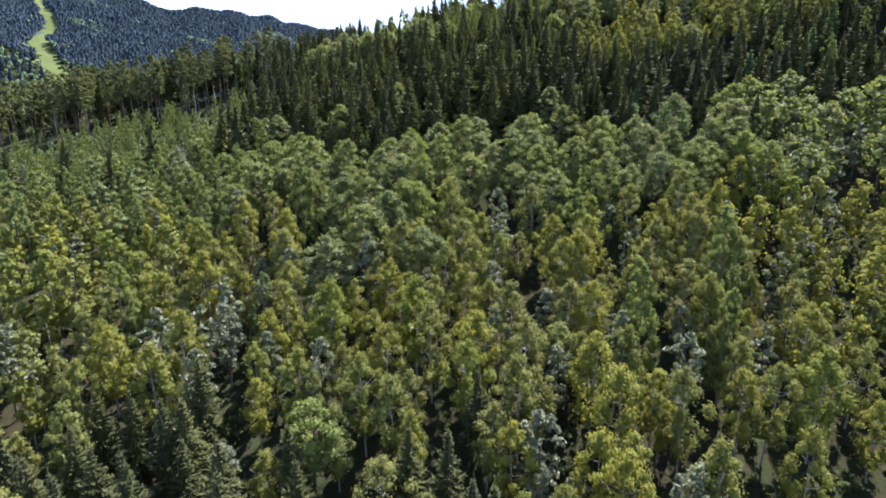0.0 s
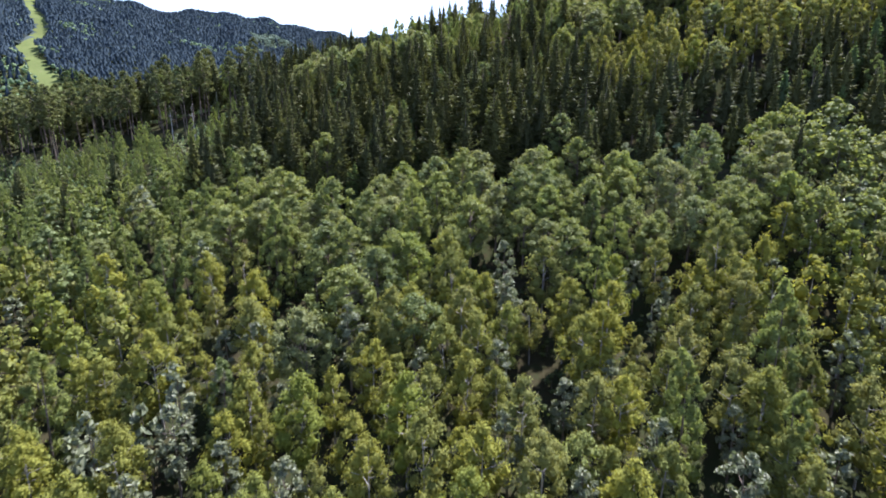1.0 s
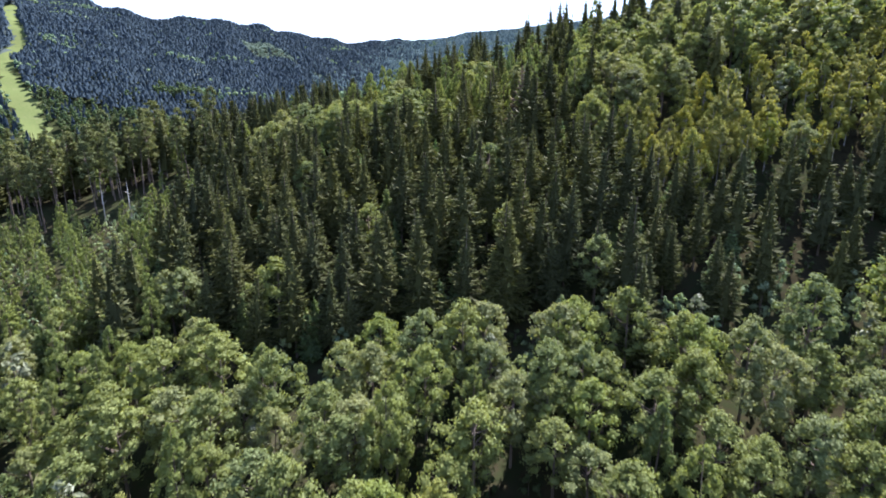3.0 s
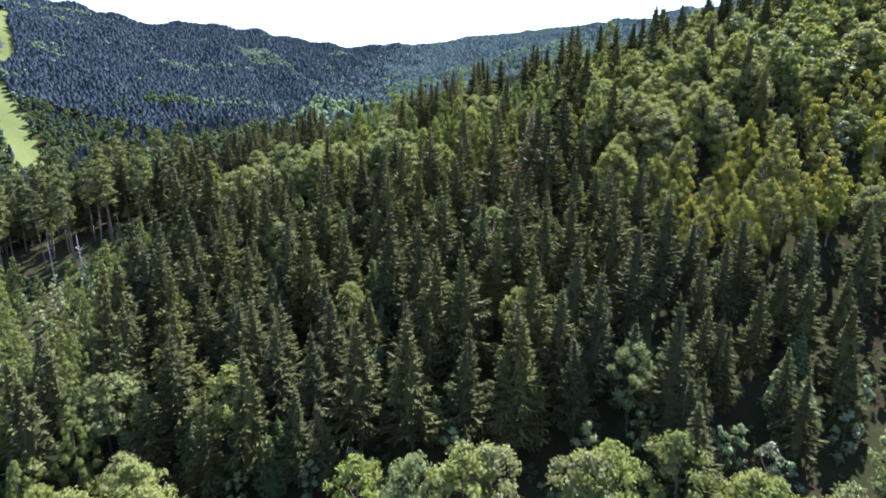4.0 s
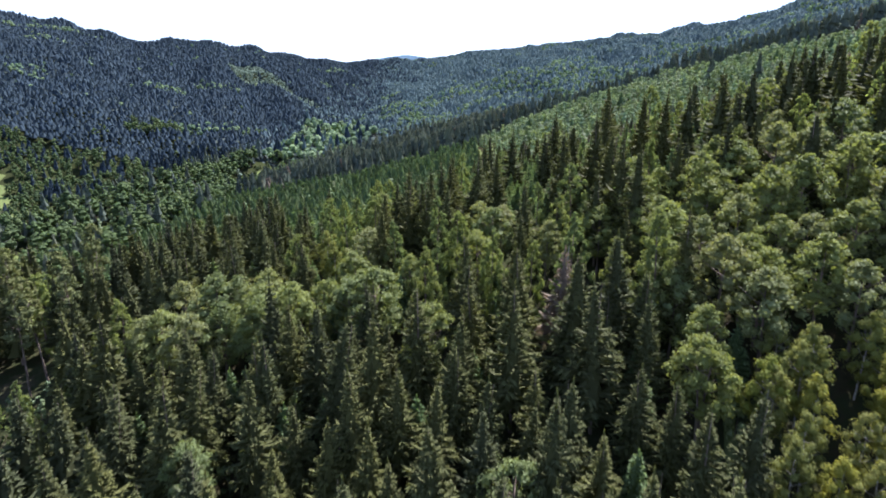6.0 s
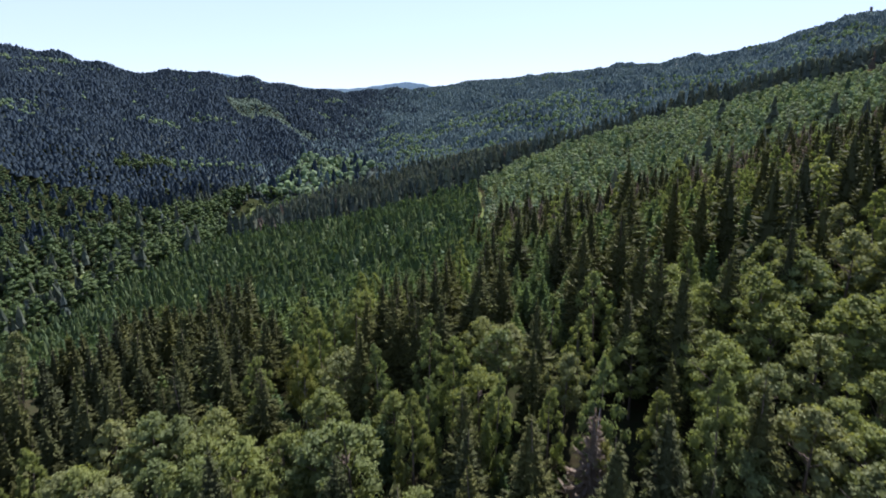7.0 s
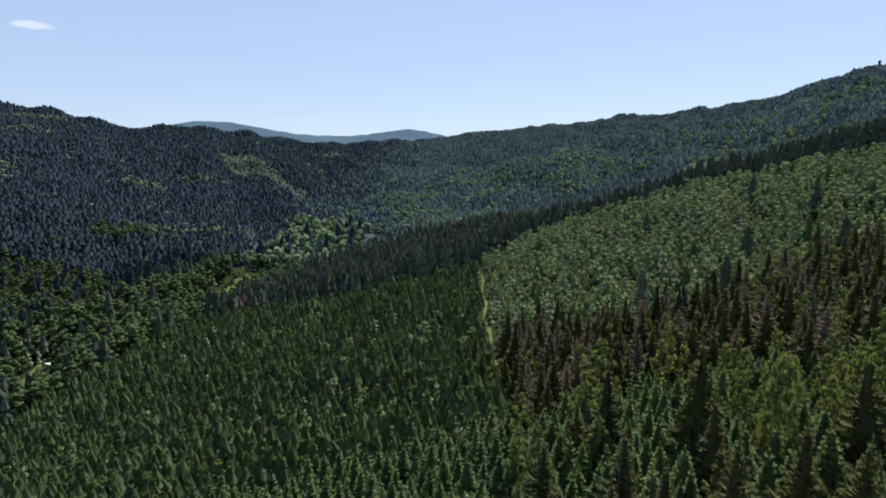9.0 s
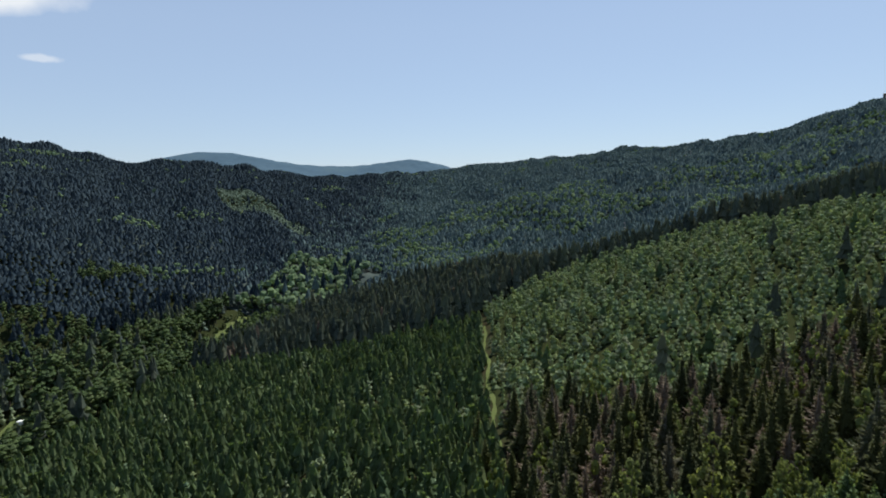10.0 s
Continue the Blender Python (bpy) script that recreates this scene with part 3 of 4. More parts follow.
LOOKS = {  # leaf, bark, label, category
    "birch": (BIRCH_LEAF, BIRCH_BARK, "slender birch with yellow-green hanging leaves and pale bark", "birch tree"),
    "maple": (BROAD_LEAF, BARK, "broadleaf tree with a wide green crown and silvery sunlit leaves", "broadleaf tree"),
    "willow": (GREY_LEAF, BARK, "small grey-leaved willow among the birches", "willow tree"),
    "spruce": (SPRUCE_NEEDLE, BARK, "dark green spruce with drooping branches in a dense stand", "spruce tree"),
    "hill_spruce": (HAZE_NEEDLE, BARK, "dark spruce forest with haze blue in its colour, covering the hills around the valley", "spruce forest"),
    "larch": (LARCH_NEEDLE, BARK, "light green larch with a soft pointed crown", "larch tree"),
    "pine": (PINE_NEEDLE, BARK, "tall pine with a bare trunk and a high crown", "pine tree"),
    "dead_spruce": (DEAD_NEEDLE, DEAD_WOOD, "dying spruce with brown needles on the hillside", "dead tree"),
    "young_spruce": (YOUNG_NEEDLE, BARK, "young green spruce in a planted row", "spruce tree"),
    "sapling": (YOUNG_LEAF, BARK, "young light green broadleaf tree on the open slope", "young tree"),
    "shrub": (SHRUB_LEAF, BARK, "low green shrub at the edge of the trees", "shrub"),
}

# ---- where the trees stand ----
rng = np.random.default_rng(7)


def scatter(x0, x1, y0, y1, step, jitter=0.42):
    xs, ys = np.arange(x0, x1, step), np.arange(y0, y1, step)
    X, Y = np.meshgrid(xs, ys)
    X = X + (np.arange(len(ys)) % 2 * step / 2)[:, None]
    X, Y = X + rng.uniform(-jitter, jitter, X.shape) * step, Y + rng.uniform(-jitter, jitter, X.shape) * step
    return X.ravel(), Y.ravel()


def patchy(x, y, s=0.06, o=0.0):
    return np.sin(x * s + o + 1.7 * np.sin(y * s * 0.7 + o)) * np.sin(y * s * 1.1 + 2.1 * o + 1.3 * np.sin(x * s * 0.6))


WOODS = []   # kind, x, y, scale


def plant(kind, x, y, low=0.85, high=1.15):
    for a, b in zip(x, y):
        WOODS.append((kind, a, b, rng.uniform(low, high)))


def mixed(x, y, shares, low=0.85, high=1.15):
    names, p = list(shares), np.array(list(shares.values()), float)
    pick = rng.choice(len(names), len(x), p=p / p.sum())
    for k, n in enumerate(names):
        plant(n, x[pick == k], y[pick == k], low, high)


def keep(x, y, mask):
    mask = mask & ~in_ride(x, y)
    return x[mask], y[mask]


# birches on the lower slope, spruces at their foot
def belt(x):
    return 71.5 + 0.2 * np.maximum(-x - 6, 0) + 0.05 * np.maximum(x, 0) + 2.2 * np.sin(x * 0.22 + 0.6) + 1.5 * np.sin(x * 0.51 + 1)


x, y = scatter(-120, 122, -16, 92, 3.6)
ok = (y < belt(x)) & (np.abs(x) < 1.0 * y + 50)
foot = (y < 42 + 4 * np.sin(x * 0.2)) & (x < 4) & (rng.uniform(size=len(x)) < 0.65)
gap = (rng.uniform(size=len(x)) < 0.11) | (np.hypot(x + 12, y - 67) < 2.0) | (np.hypot(x + 15, y - 44) < 1.8) | (np.hypot(x - 21, y - 52) < 1.8)
mixed(*keep(x, y, ok & ~foot & ~gap), {"birch": 0.9, "maple": 0.02, "willow": 0.05, "larch": 0.03}, 0.7, 1.2)
plant("spruce", *keep(x, y, ok & foot & ~gap), 0.6, 0.85)
plant("spruce", [20.0, -33.0], [37.0, 38.0], 0.7, 0.75)
# broadleaf belt under the spruces
x, y = scatter(-125, 130, 66, 104, 4.1)
ok = (y > belt(x) + 1) & (y < np.where(x > 6, 89.5, 93) + 1.5 * np.sin(x * 0.17)) & (x > -30)
mixed(*keep(x, y, ok), {"maple": 0.9, "larch": 0.06, "willow": 0.04}, 0.82, 1.1)
plant("spruce", [44.0, 19.5], [85.0, 90.5], 0.88, 0.92)
ok = (y > belt(x) - 1) & (y < 104) & ((x <= -36) | ((x < -29) & (y < 106)))
mixed(*keep(x, y, ok), {"larch": 0.5, "maple": 0.38, "spruce": 0.12}, 0.65, 0.9)
plant("larch", [-35.5, -39.0, -41.0], [107.0, 108.0, 103.0], 0.6, 0.75)
x, y = scatter(-104, -43, 102, 118, 3.9)
mixed(x, y, {"larch": 0.4, "maple": 0.2, "sapling": 0.4}, 0.35, 0.55)
x, y = scatter(-28, 120, 91.5, 97.5, 2.6)
mixed(*keep(x, y, rng.uniform(size=len(x)) < 0.8), {"shrub": 0.4, "sapling": 0.6}, 0.6, 1.0)
# spruce stand on the flank
light_wood = lambda x, y: ((x + 16) / 15) ** 2 + ((y - 142 + 0.1 * (x + 16)) / 5.5) ** 2 < 1
x, y = scatter(-37, 125, 93, 143, 3.95)
ok = (y > np.where(x > 6, 94.5, 97) + 1.5 * np.sin(x * 0.17)) & (y < np.where(x < 12, 137, 133)) & ~((x > 21 + 0.1 * (y - 100)) & (y > 111 + 0.04 * np.abs(x - 30)))
tall = ok & ~light_wood(x, y) & (x < 24)
mixed(*keep(x, y, tall), {"spruce": 0.96, "maple": 0.04}, 0.68, 1.08)
mixed(*keep(x, y, ok & (x >= 24)), {"spruce": 0.95, "larch": 0.05}, 0.58, 0.76)
x, y = scatter(-34, 4, 134, 152, 4.0)
mixed(*keep(x, y, light_wood(x, y)), {"maple": 0.95, "larch": 0.05}, 0.9, 1.1)
# birches, then broadleaf trees, up the flank beside the ride
x, y = scatter(21, 140, 109, 146, 2.8)
ok = (x > 22 + 0.1 * (y - 100)) & (y > 110)
birchy = (y < 126 + 0.12 * (x - 30) + 2 * np.sin(x * 0.3)) & (x > 25)
mixed(*keep(x, y, ok & birchy), {"birch": 0.88, "willow": 0.06, "maple": 0.06}, 0.65, 0.9)
x, y = scatter(19, 140, 116, 146, 3.7)
birchy = (y < 126 + 0.12 * (x - 30) + 2 * np.sin(x * 0.3)) & (x > 25)
mixed(*keep(x, y, (x > 21) & ~birchy), {"maple": 0.84, "spruce": 0.06, "larch": 0.1}, 0.85, 1.1)
plant("shrub", [20.5, 21.2, 22.0, 22.4, 23.5, 24.0, 24.6, 20.0], [100, 104, 108, 111, 114, 118, 121, 97.5], 0.7, 1.1)
plant("sapling", [21.0, 23.2, 24.8], [102, 112, 123], 0.6, 0.8)
# tall stand with bare trunks over the gap
x, y = scatter(-130, -32, 125, 162, 3.3)
stand_edge = y < 150
ok = (x < -36 - 0.2 * (y - 124)) & (y > 137 + 0.9 * np.maximum(x + 55, 0))
plant("pine", *keep(x, y, ok & stand_edge & (rng.uniform(size=len(x)) < 0.75)), 0.85, 1.05)
mixed(*keep(x, y, ok & ~stand_edge), {"pine": 0.35, "spruce": 0.4, "larch": 0.25}, 0.85, 1.05)
x, y = scatter(-110, -36, 104, 146, 2.4)
ok = y < 136 + 0.9 * np.maximum(x + 55, 0)
mixed(x[ok], y[ok], {"shrub": 0.1, "sapling": 0.65, "larch": 0.25}, 0.4, 0.62)
# mixed wood over the crest
x, y = scatter(-60, 160, 136, 186, 3.7)
ok = (y < np.where(x < -25, 186, 169 + 3 * np.sin(x * 0.15))) & (x > -38 - 0.2 * (y - 124)) & (y > np.where(x < 12, 138, 135)) & ~light_wood(x, y) & ~((x > 21) & (y < 145))
dark = (x < -16 + 0.25 * (y - 150)) | (patchy(x, y, 0.13, 2.0) > 0.5)
mixed(*keep(x, y, ok & dark), {"spruce": 0.9, "larch": 0.1}, 0.78, 0.98)
back = (y > 153) & (x < 60) & (x > 2)
mixed(*keep(x, y, ok & ~dark & back), {"young_spruce": 0.58, "spruce": 0.32, "larch": 0.06, "maple": 0.04}, 0.75, 1.0)
mixed(*keep(x, y, ok & ~dark & ~back), {"larch": 0.42, "maple": 0.2, "birch": 0.05, "spruce": 0.33}, 0.72, 0.98)
plant("spruce", [21.5, 17.0, 36.0, 9.0, 24.0, 46.0, 33.0], [157, 155, 156, 165, 164, 160, 147], 0.98, 1.08)
plant("dead_spruce", [13.5], [135.0], 0.95, 1.0)
# beyond the crest: plantation, yellow birches, dying spruces
x, y = scatter(-150, 16, 168, 386, 2.95, 0.34)
ok = (y < 356 - 0.3 * (x - 10)) & (x > AXIS(y) + 26) & (x < 15.5 + 0.03 * (y - 270)) & ~((y < 187) & (x < -25)) & (y > 170 + 3 * np.sin(x * 0.15))
soft = patchy(x, y, 0.06, 1.0) > 0.62
mixed(*keep(x, y, ok & ~soft), {"young_spruce": 0.97, "sapling": 0.03}, 0.75, 1.25)
mixed(*keep(x, y, ok & soft), {"young_spruce": 0.72, "sapling": 0.28}, 0.7, 1.05)


def yellow_belt(x, y):
    return (x > 33 + 1.5 * np.sin(y * 0.5)) & (y > 175 + 2 * np.sin(x * 0.4)) & (y < 194 - 0.1 * np.maximum(x - 40, 0) + 1.5 * np.sin(x * 0.3))


x, y = scatter(12, 90, 169, 206, 2.5)
ok = (y > 171 + 3 * np.sin(x * 0.15)) & ((y < 197) | (x > 20)) & (y < 205 - 0.35 * np.maximum(x - 34, 0))
yellow = yellow_belt(x, y)
mixed(*keep(x, y, ok & yellow & (patchy(x, y, 0.16, 1.5) > -0.55)), {"larch": 0.5, "birch": 0.05, "young_spruce": 0.45}, 0.42, 0.72)
mixed(*keep(x, y, ok & ~yellow), {"young_spruce": 0.88, "spruce": 0.05, "larch": 0.07}, 0.75, 1.15)
plant("larch", [23.0, 26.5, 21.0], [201.0, 199.0, 197.0], 0.6, 0.75)
x, y = scatter(12, 150, 169, 262, 3.9)
ok = (y < 256 + 6 * np.sin(x * 0.08)) & (y > np.where(x < 90, np.maximum(205 - 0.35 * np.maximum(x - 34, 0), np.where(x > 20, 0, 197)), 171))
brown = (patchy(x, y, 0.07, 0.3) > -0.35 - 0.012 * (x - 20)) & (x > 17)
mixed(*keep(x, y, ok & brown), {"dead_spruce": 0.38, "spruce": 0.42, "larch": 0.2}, 0.68, 1.0)
mixed(*keep(x, y, ok & ~brown), {"young_spruce": 0.35, "spruce": 0.55, "larch": 0.1}, 0.65, 0.95)
# open slope of young broadleaf trees
x, y = scatter(17, 260, 246, 425, 2.9)
ok = in_clearing(x, y) & (x < 0.75 * (y - 60)) & (patchy(x, y, 0.13, 0.9) > -0.85)
mixed(*keep(x, y, ok), {"sapling": 0.97, "young_spruce": 0.03}, 0.4, 1.2)
for a, b in ((92, 264), (84, 280), (101, 268), (108, 326), (113, 299), (70, 262), (122, 282), (118, 262), (52, 266), (62, 250), (81, 246)):
    plant("spruce", [a], [b], 0.75, 0.95)
# tall spruces beyond the plantation
x, y = scatter(-110, 240, 340, 470, 4.3)
ok = (x > AXIS(y) + 18) & (y > np.maximum(359 - 0.3 * np.minimum(x - 10, 0), np.where(x > 15, slope_top(x) + 3, 0))) & ~in_meadow(x, y)
mixed(*keep(x, y, ok), {"spruce": 0.96, "dead_spruce": 0.04}, 0.85, 1.15)
# valley floor
x, y = scatter(-300, 0, 190, 640, 3.9)
ok = (np.abs(x - AXIS(y)) < 36) & (y < 562) & ~in_meadow(x, y) & (x > -0.85 * y + 60) & ~((x > AXIS(y) + 18) & (y > 384)) & ~((x > AXIS(y) + 26) & (y > 180))
mixed(*keep(x, y, ok), {"maple": 0.72, "spruce": 0.14, "sapling": 0.14}, 0.8, 1.3)
ys = np.arange(424.0, 480.0, 0.6)
plant("shrub", meadow_x(ys) + rng.uniform(-9, 9, len(ys)), ys, 0.5, 1.5)
# the hills around
x, y = scatter(-720, 640, 340, 1180, 2.55)
inview = (np.abs(x - 5) < 0.88 * (y - 90) + 40)
bank = np.where(y > 640, 0, np.where(y > 560, 3, 34))
left = (x < AXIS(y) - bank) & ((y < CREST_Y(x) + 40) | ((x > -240) & (y < 1130))) & ~in_run(x, y)
sel_open = ~in_meadow(x, y)
right = (x > AXIS(y) + bank) & (y > 470 + 0.3 * np.maximum(-x, 0)) & ~in_clearing(x, y)
sel = inview & sel_open & (left | right) & ~in_patch(x, y)
x, y = x[sel], y[sel]
soft_wood = (patchy(x, y, 0.022, 0.4) > 0.45) & (x > -60) & (y < 540) | ((patchy(x, y, 0.05, 1.1) > -0.25) & (x > -55) & (y > 548) & (y < 655 + 8 * np.sin(x * 0.07))) | (patchy(x, y, 0.04, 2.2) > 0.8) | ((y < 425) & (x < -140))
near_hill = (y < 474) & (x > AXIS(y) - 60)
foot_hill = soft_wood & (y < 440)
soft_wood = soft_wood & ~foot_hill
keep_some = rng.uniform(size=len(x)) < 0.48
mixed(x[foot_hill & keep_some], y[foot_hill & keep_some], {"maple": 0.7, "spruce": 0.3}, 0.45, 0.8)
mixed(x[soft_wood], y[soft_wood], {"maple": 0.35, "hill_spruce": 0.65}, 0.62, 0.9)
plain_wood = ~soft_wood & ~foot_hill & near_hill & (rng.uniform(size=len(x)) < 0.6)
mixed(x[plain_wood], y[plain_wood], {"spruce": 0.95, "maple": 0.05}, 0.5, 0.85)
plain_wood = ~soft_wood & ~foot_hill & ~near_hill
for part_of, low, high in ((y < 560, 0.6, 0.88), (y >= 560, 0.75, 1.08)):
    mixed(x[plain_wood & part_of], y[plain_wood & part_of], {"hill_spruce": 0.994, "maple": 0.006}, low, high)
x, y = scatter(-240, -90, 590, 760, 2.5)
ok = in_patch(x, y)
mixed(x[ok], y[ok], {"sapling": 0.97, "young_spruce": 0.03}, 0.8, 1.2)
x, y = scatter(-90, -45, 500, 640, 3.6)
ok = np.abs(x - AXIS(y)) < 9
mixed(x[ok], y[ok], {"sapling": 0.8, "maple": 0.2}, 0.7, 1.1)

# the woods go on at both sides and behind
x, y = scatter(-250, 250, -110, 190, 6.3)
side = np.where(y < 80, np.maximum(y + 52, 40), np.where(y < 170, 128, 152))
ok = (np.abs(x) > side) | (y < -18)
mixed(x[ok], y[ok], {"birch": 0.45, "maple": 0.3, "spruce": 0.25}, 0.9, 1.3)
# undergrowth where the crowns leave a hole
x, y = scatter(-46, 112, 14, 207, 2.3)
ok = (x > -0.8 * y - 12) & (x < 0.8 * y + 12)
x, y = x[ok], y[ok]
tx, ty = np.array([w[1] for w in WOODS]), np.array([w[2] for w in WOODS])
close = (ty < 212) & (tx > -60) & (tx < 125)
tx, ty = tx[close], ty[close]
room = np.array([np.min(np.hypot(tx - a, ty - b)) for a, b in zip(x, y)])
ok = (room > 1.6) & (rng.uniform(size=len(x)) < 0.9)
mixed(*keep(x, y, ok & (y < 96)), {"shrub": 0.9, "willow": 0.1}, 0.7, 1.2)
mixed(*keep(x, y, ok & (y >= 160)), {"shrub": 0.3, "young_spruce": 0.7}, 0.5, 0.9)
mixed(*keep(x, y, ok & (y >= 96) & (y < 160)), {"shrub": 0.75, "young_spruce": 0.25}, 0.7, 1.1)

# ---- set the trees out ----
NEAR = {"hill_spruce": 0, "birch": 210, "maple": 160, "willow": 40, "spruce": 250, "larch": 80, "pine": 50, "dead_spruce": 60, "young_spruce": 150, "sapling": 60, "shrub": 40}
LINE = ((0, 45), (0, 85), (2, 120), (3, 150))
kinds = {}
for item in WOODS:
    kinds.setdefault(item[0], []).append(item)
for kind, items in kinds.items():
    leaf, bark, label, category = LOOKS[kind]
    X, Y = np.array([i[1] for i in items]), np.array([i[2] for i in items])
    S, Z = np.array([i[3] for i in items]), height(X, Y)
    turn, tint = rng.uniform(0, 2 * math.pi, len(X)), rng.uniform(0, 1, len(X))
    near = np.min([np.hypot(X - a, Y - b) for a, b in LINE], axis=0)
    order = np.argsort(near)
    count = NEAR[kind]
    models = []
    for v in range(5 if count else 0):
        (tv, tq, *_), (cv, cq, *young) = make_kind(kind, 100 + v, 2)
        models.append((mesh_of("trunk", tv, tq, [bark], smooth=True), mesh_of("crown", cv, cq, [leaf], tint=np.full(len(cq), v * 0.2), tip_light=young[0] if young else None)))
    for k in order[:count]:
        trunk_mesh, crown_mesh = models[int(tint[k] * 4.999)]
        tree = tagged(new(kind + ("_tree" if kind != "shrub" else "")), label, category, group="woodland " + category + "s")
        tree.matrix_basis = pose(X[k], Y[k], Z[k], rng.normal() * 1.5, rng.normal() * 1.5, math.degrees(turn[k])) @ Matrix.Diagonal((S[k] * rng.uniform(0.88, 1.12), S[k] * rng.uniform(0.88, 1.12), S[k], 1))
        new("trunk", trunk_mesh).parent = tree
        new("crown", crown_mesh).parent = tree
    rest = order[count:]
    seen = (np.abs(X[rest]) < 0.82 * Y[rest] + 16) & (Y[rest] > -5) & (kind != "hill_spruce")
    conifer = kind in ("spruce", "dead_spruce")
    middle = seen & (Y[rest] < (172 if conifer else 206))
    slope = seen & ~middle & conifer & (Y[rest] < 262)
    past = seen & ~middle & ~slope & (Y[rest] < (480 if kind != "sapling" else 430)) & (X[rest] > -250)
    past = past | (~seen & (Y[rest] < 210))
    far = ~middle & ~slope & ~past
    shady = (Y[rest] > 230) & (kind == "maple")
    # hillside left of the valley, where shade is painted by darker needles
    shaded = X[rest] < AXIS(Y[rest]) - 45 + 90 * tint[rest] + 25 * patchy(X[rest], Y[rest], 0.03, 0.5)
    upper = shaded & (X[rest] < AXIS(Y[rest]) - 45)
    # far trees take the copies that have haze in their colour
    distant = {"spruce": HAZE_NEEDLE, "maple": FAR_LEAF, "sapling": PATCH_LEAF, "larch": FAR_LEAF}.get(kind, leaf)
    stand = STAND_HAZE if kind == "spruce" else leaf
    for level, far_leaf, mask in ((1, leaf, middle), (4, leaf, slope), (3, stand, past & ~shady & ~upper), (3, SHADED_NEEDLE if "spruce" in kind else stand, past & ~shady & upper), (3, VALLEY_LEAF, past & shady), (0, distant, far & ~shaded), (0, SHADED_NEEDLE if "spruce" in kind else distant, far & shaded)):
        pick = rest[mask]
        if not len(pick):
            continue
        low = [make_kind(kind, 200 + v, level) for v in range(4)]
        vs, qs, ms, ts, fs, off = [], [], [], [], [], 0
        for n, k in enumerate(pick):
            (tv, tq, *_), (cv, cq, *young) = low[n % 4]
            if kind == "hill_spruce":
                tv, tq = tv[:0], tq[:0]
            v = np.concatenate([tv, cv]) * [S[k] * (1.0 if level else 1.1), S[k] * (1.0 if level else 1.1), S[k]]
            c, s = math.cos(turn[k]), math.sin(turn[k])
            v = np.stack([v[:, 0] * c - v[:, 1] * s + X[k], v[:, 0] * s + v[:, 1] * c + Y[k], v[:, 2] + Z[k]], -1)
            vs.append(v)
            qs.append(np.concatenate([tq, cq + len(tv)]) + off)
            ms.append(np.repeat([1, 0], [len(tq), len(cq)]))
            ts.append(np.full(len(tq) + len(cq), tint[k]))
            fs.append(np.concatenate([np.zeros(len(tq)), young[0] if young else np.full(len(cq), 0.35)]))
            off += len(v)
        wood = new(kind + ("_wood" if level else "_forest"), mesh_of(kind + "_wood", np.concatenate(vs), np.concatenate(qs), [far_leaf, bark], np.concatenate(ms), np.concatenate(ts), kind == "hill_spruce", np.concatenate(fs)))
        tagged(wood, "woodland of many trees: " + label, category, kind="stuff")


# ---- things among the trees ----
def plain(name, colour, rough, metal=0.0):
    m, t = material(name)
    out = node(t, "OutputMaterial")
    p = node(t, "BsdfPrincipled", Roughness=rough, Metallic=metal)
    n = node(t, "TexNoise", Scale=3.0, Detail=4.0)
    r = ramp(t, [tuple(c * 0.8 for c in colour), colour])
    t.links.new(n.outputs[0], r.inputs[0])
    t.links.new(r.outputs[0], p.inputs["Base Color"])
    t.links.new(p.outputs[0], out.inputs[0])
    return m


WHITE_PAINT = plain("white_paint", (0.75, 0.75, 0.74), 0.35)
DARK_GLASS = plain("dark_glass", (0.02, 0.025, 0.03), 0.08)
RUBBER = plain("rubber", (0.02, 0.02, 0.02), 0.85)
STEEL = plain("steel", (0.35, 0.36, 0.37), 0.5, 0.8)
TOWER_WOOD = plain("tower_wood", (0.11, 0.09, 0.075), 0.85)


def part(name, bm, mat, parent, label=""):
    me = bpy.data.meshes.new(name)
    bm.to_mesh(me)
    bm.free()
    me.materials.append(mat)
    ob = new(name, me)
    ob.parent = parent
    return tagged(ob, label) if label else ob


def box(x0, x1, y0, y1, z0, z1, bevel=0.0, taper=1.0):
    bm = bmesh.new()
    bmesh.ops.create_cube(bm, size=1)
    for v in bm.verts:
        top = v.co.z > 0
        v.co = ((x0 + x1) / 2 + v.co.x * (x1 - x0) * (taper if top else 1), (y0 + y1) / 2 + v.co.y * (y1 - y0) * (taper if top else 1), z1 if top else z0)
    if bevel:
        bmesh.ops.bevel(bm, geom=bm.edges[:], offset=bevel, segments=2, affect="EDGES")
    return bm


def disc(x, y, z, radius, wide):
    bm = bmesh.new()
    bmesh.ops.create_cone(bm, cap_ends=True, segments=20, radius1=radius, radius2=radius, depth=wide, matrix=pose(x, y, z, 90, 0, 0))
    bmesh.ops.bevel(bm, geom=[e for e in bm.edges if len(e.link_faces) == 2 and abs(e.calc_face_angle(0)) > 1], offset=radius * 0.12, segments=2, affect="EDGES")
    return bm


def pole(x, y, z0, z1, r0, r1, sides=8):
    bm = bmesh.new()
    bmesh.ops.create_cone(bm, cap_ends=True, segments=sides, radius1=r0, radius2=r1, depth=z1 - z0, matrix=pose(x, y, (z0 + z1) / 2))
    return bm


# a white van parked in the valley
van = tagged(new("van"), "white parked van in a grassy clearing on the valley floor", "van")
van.matrix_basis = pose(-155.5, 354.5, float(height(-155.5, 354.5)) + 0.05, 0, 0, 12)
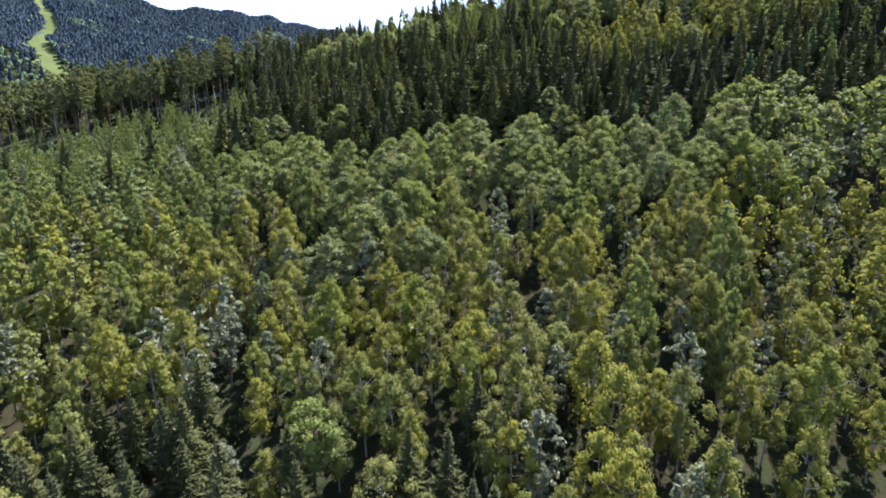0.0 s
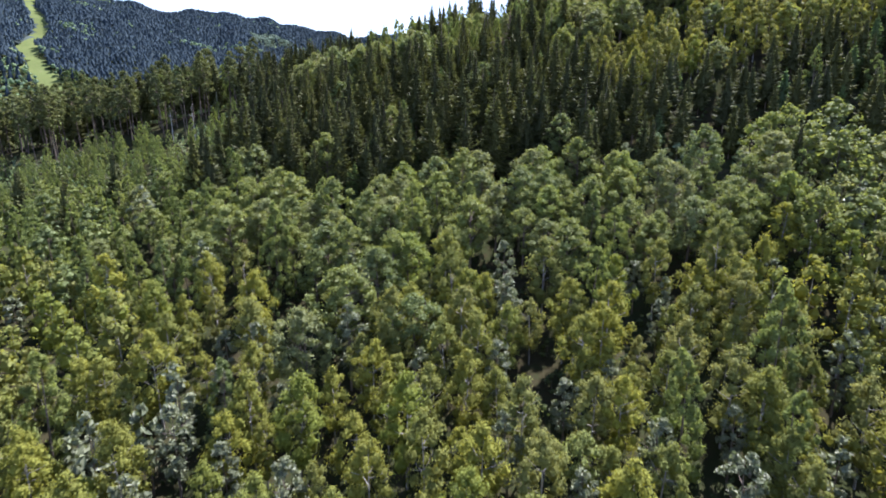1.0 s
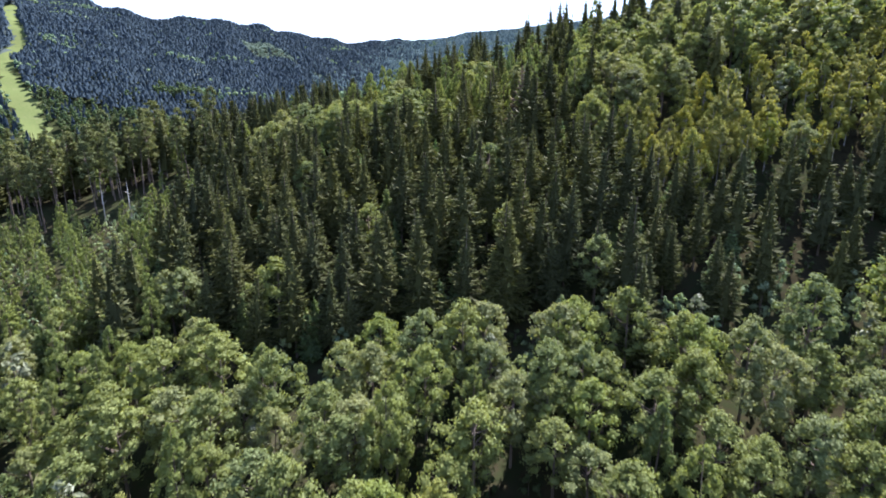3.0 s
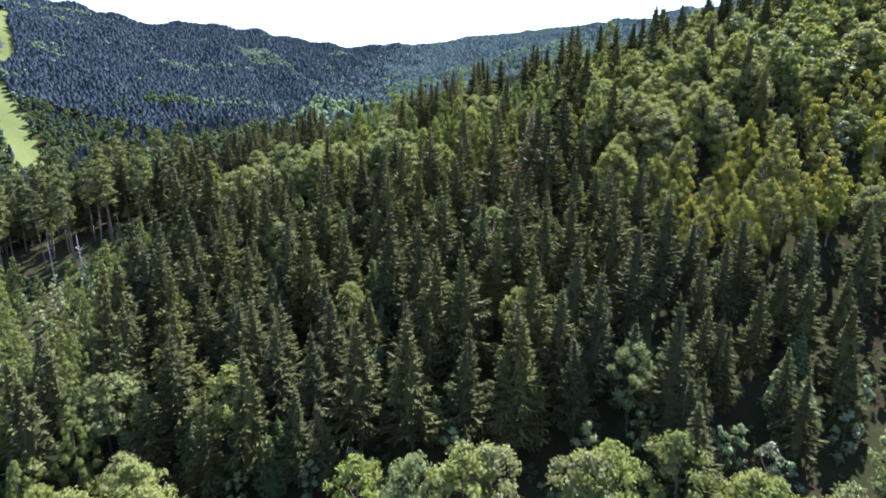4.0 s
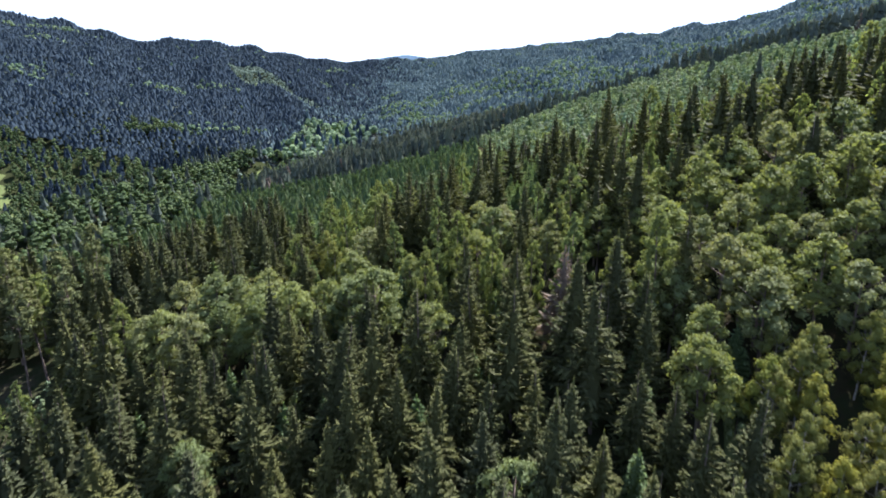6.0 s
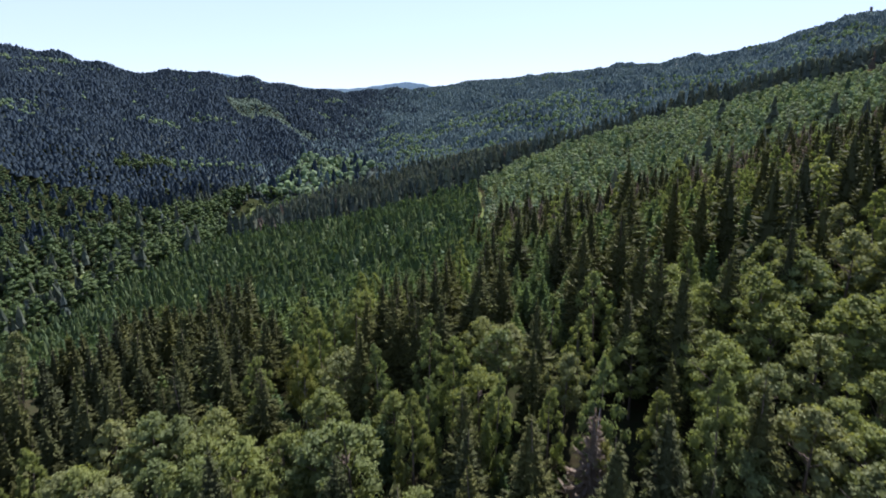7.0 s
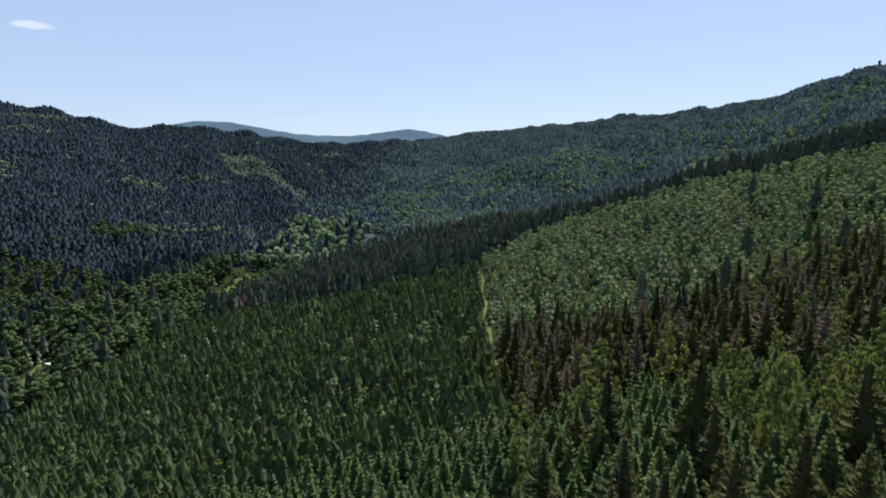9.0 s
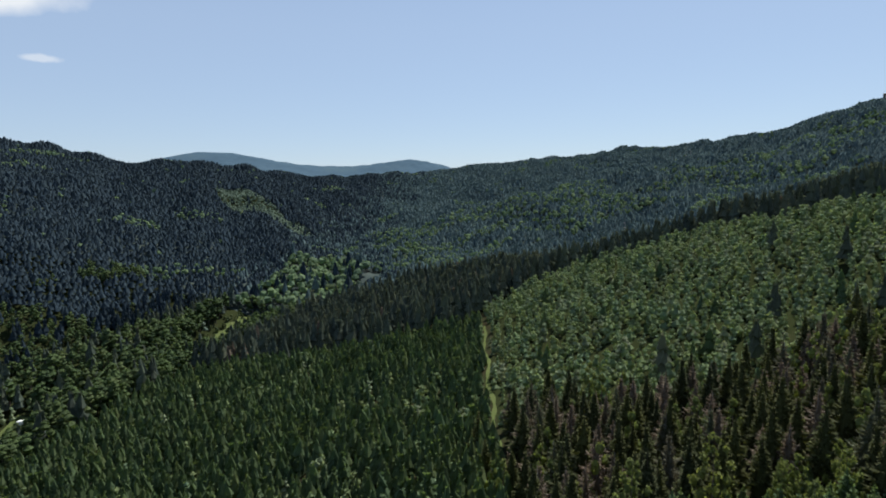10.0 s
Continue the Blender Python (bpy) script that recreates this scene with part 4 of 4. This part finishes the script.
part("body", box(-2.7, 2.7, -1.0, 1.0, 0.4, 2.4, 0.18, 0.95), WHITE_PAINT, van)
part("hood", box(2.55, 3.2, -0.95, 0.95, 0.4, 1.25, 0.12), WHITE_PAINT, van)
part("windscreen", box(2.6, 2.74, -0.85, 0.85, 1.35, 2.1, 0.03), DARK_GLASS, van)
for y0 in (-1.02, 0.98):
    part("side_window", box(1.2, 2.3, y0, y0 + 0.04, 1.4, 2.0, 0.01), DARK_GLASS, van)
part("rear_window", box(-2.7, -2.64, -0.7, 0.7, 1.5, 2.1, 0.01), DARK_GLASS, van)
part("bumper", box(3.1, 3.28, -0.9, 0.9, 0.4, 0.62, 0.05), RUBBER, van)
for wx in (-1.7, 2.2):
    for wy in (-0.92, 0.92):
        wheel = part("wheel", disc(wx, wy, 0.34, 0.34, 0.24), RUBBER, van)
        part("rim", disc(wx, wy * 1.09, 0.34, 0.2, 0.1), STEEL, wheel)

# a lookout tower on the hilltop
tower = tagged(new("lookout_tower"), "dark wooden lookout tower with a mast on the wooded hilltop", "tower")
tx, ty = 441.0, 740.0
tower.matrix_basis = pose(tx, ty, float(height(tx, ty)), 0, 0, 20) @ Matrix.Scale(0.62, 4)
part("shaft", box(-1.6, 1.6, -1.6, 1.6, -1.0, 17.0, 0.1, 0.9), TOWER_WOOD, tower)
part("platform", box(-2.0, 2.0, -2.0, 2.0, 17.0, 17.4, 0.05), TOWER_WOOD, tower)
part("cabin", box(-1.5, 1.5, -1.5, 1.5, 17.4, 19.4, 0.05), TOWER_WOOD, tower)
part("roof", box(-1.9, 1.9, -1.9, 1.9, 19.4, 20.3, 0.0, 0.3), TOWER_WOOD, tower)
part("mast", pole(0, 0, 20.0, 24.5, 0.18, 0.06), STEEL, tower)

# pale dead trunks left standing
rs = np.random.default_rng(31)
sv, sq, _ = limbs(rs, 13.0, 1.2, 0.4, 7, 0.2)
snag_mesh = mesh_of("snag", sv, sq, [DEAD_WOOD], smooth=True)
for sx, sy, ss in ((62, 470, 1.0), (120, 520, 1.1), (150, 560, 1.0), (175, 600, 1.2), (95, 505, 0.9), (-75, 880, 1.6), (255, 762, 1.5), (262, 768, 1.3), (243, 775, 1.4), (-51, 136, 0.6), (-56, 137, 0.65), (-47.5, 141, 0.6), (14, 190, 0.6)):
    snag = tagged(new("dead_tree", snag_mesh), "pale barkless dead trunk standing among living trees", "dead tree", group="standing dead trunks")
    snag.matrix_basis = pose(sx, sy, float(height(sx, sy)), 0, 0, sx * 7) @ Matrix.Diagonal((ss, ss, ss, 1))
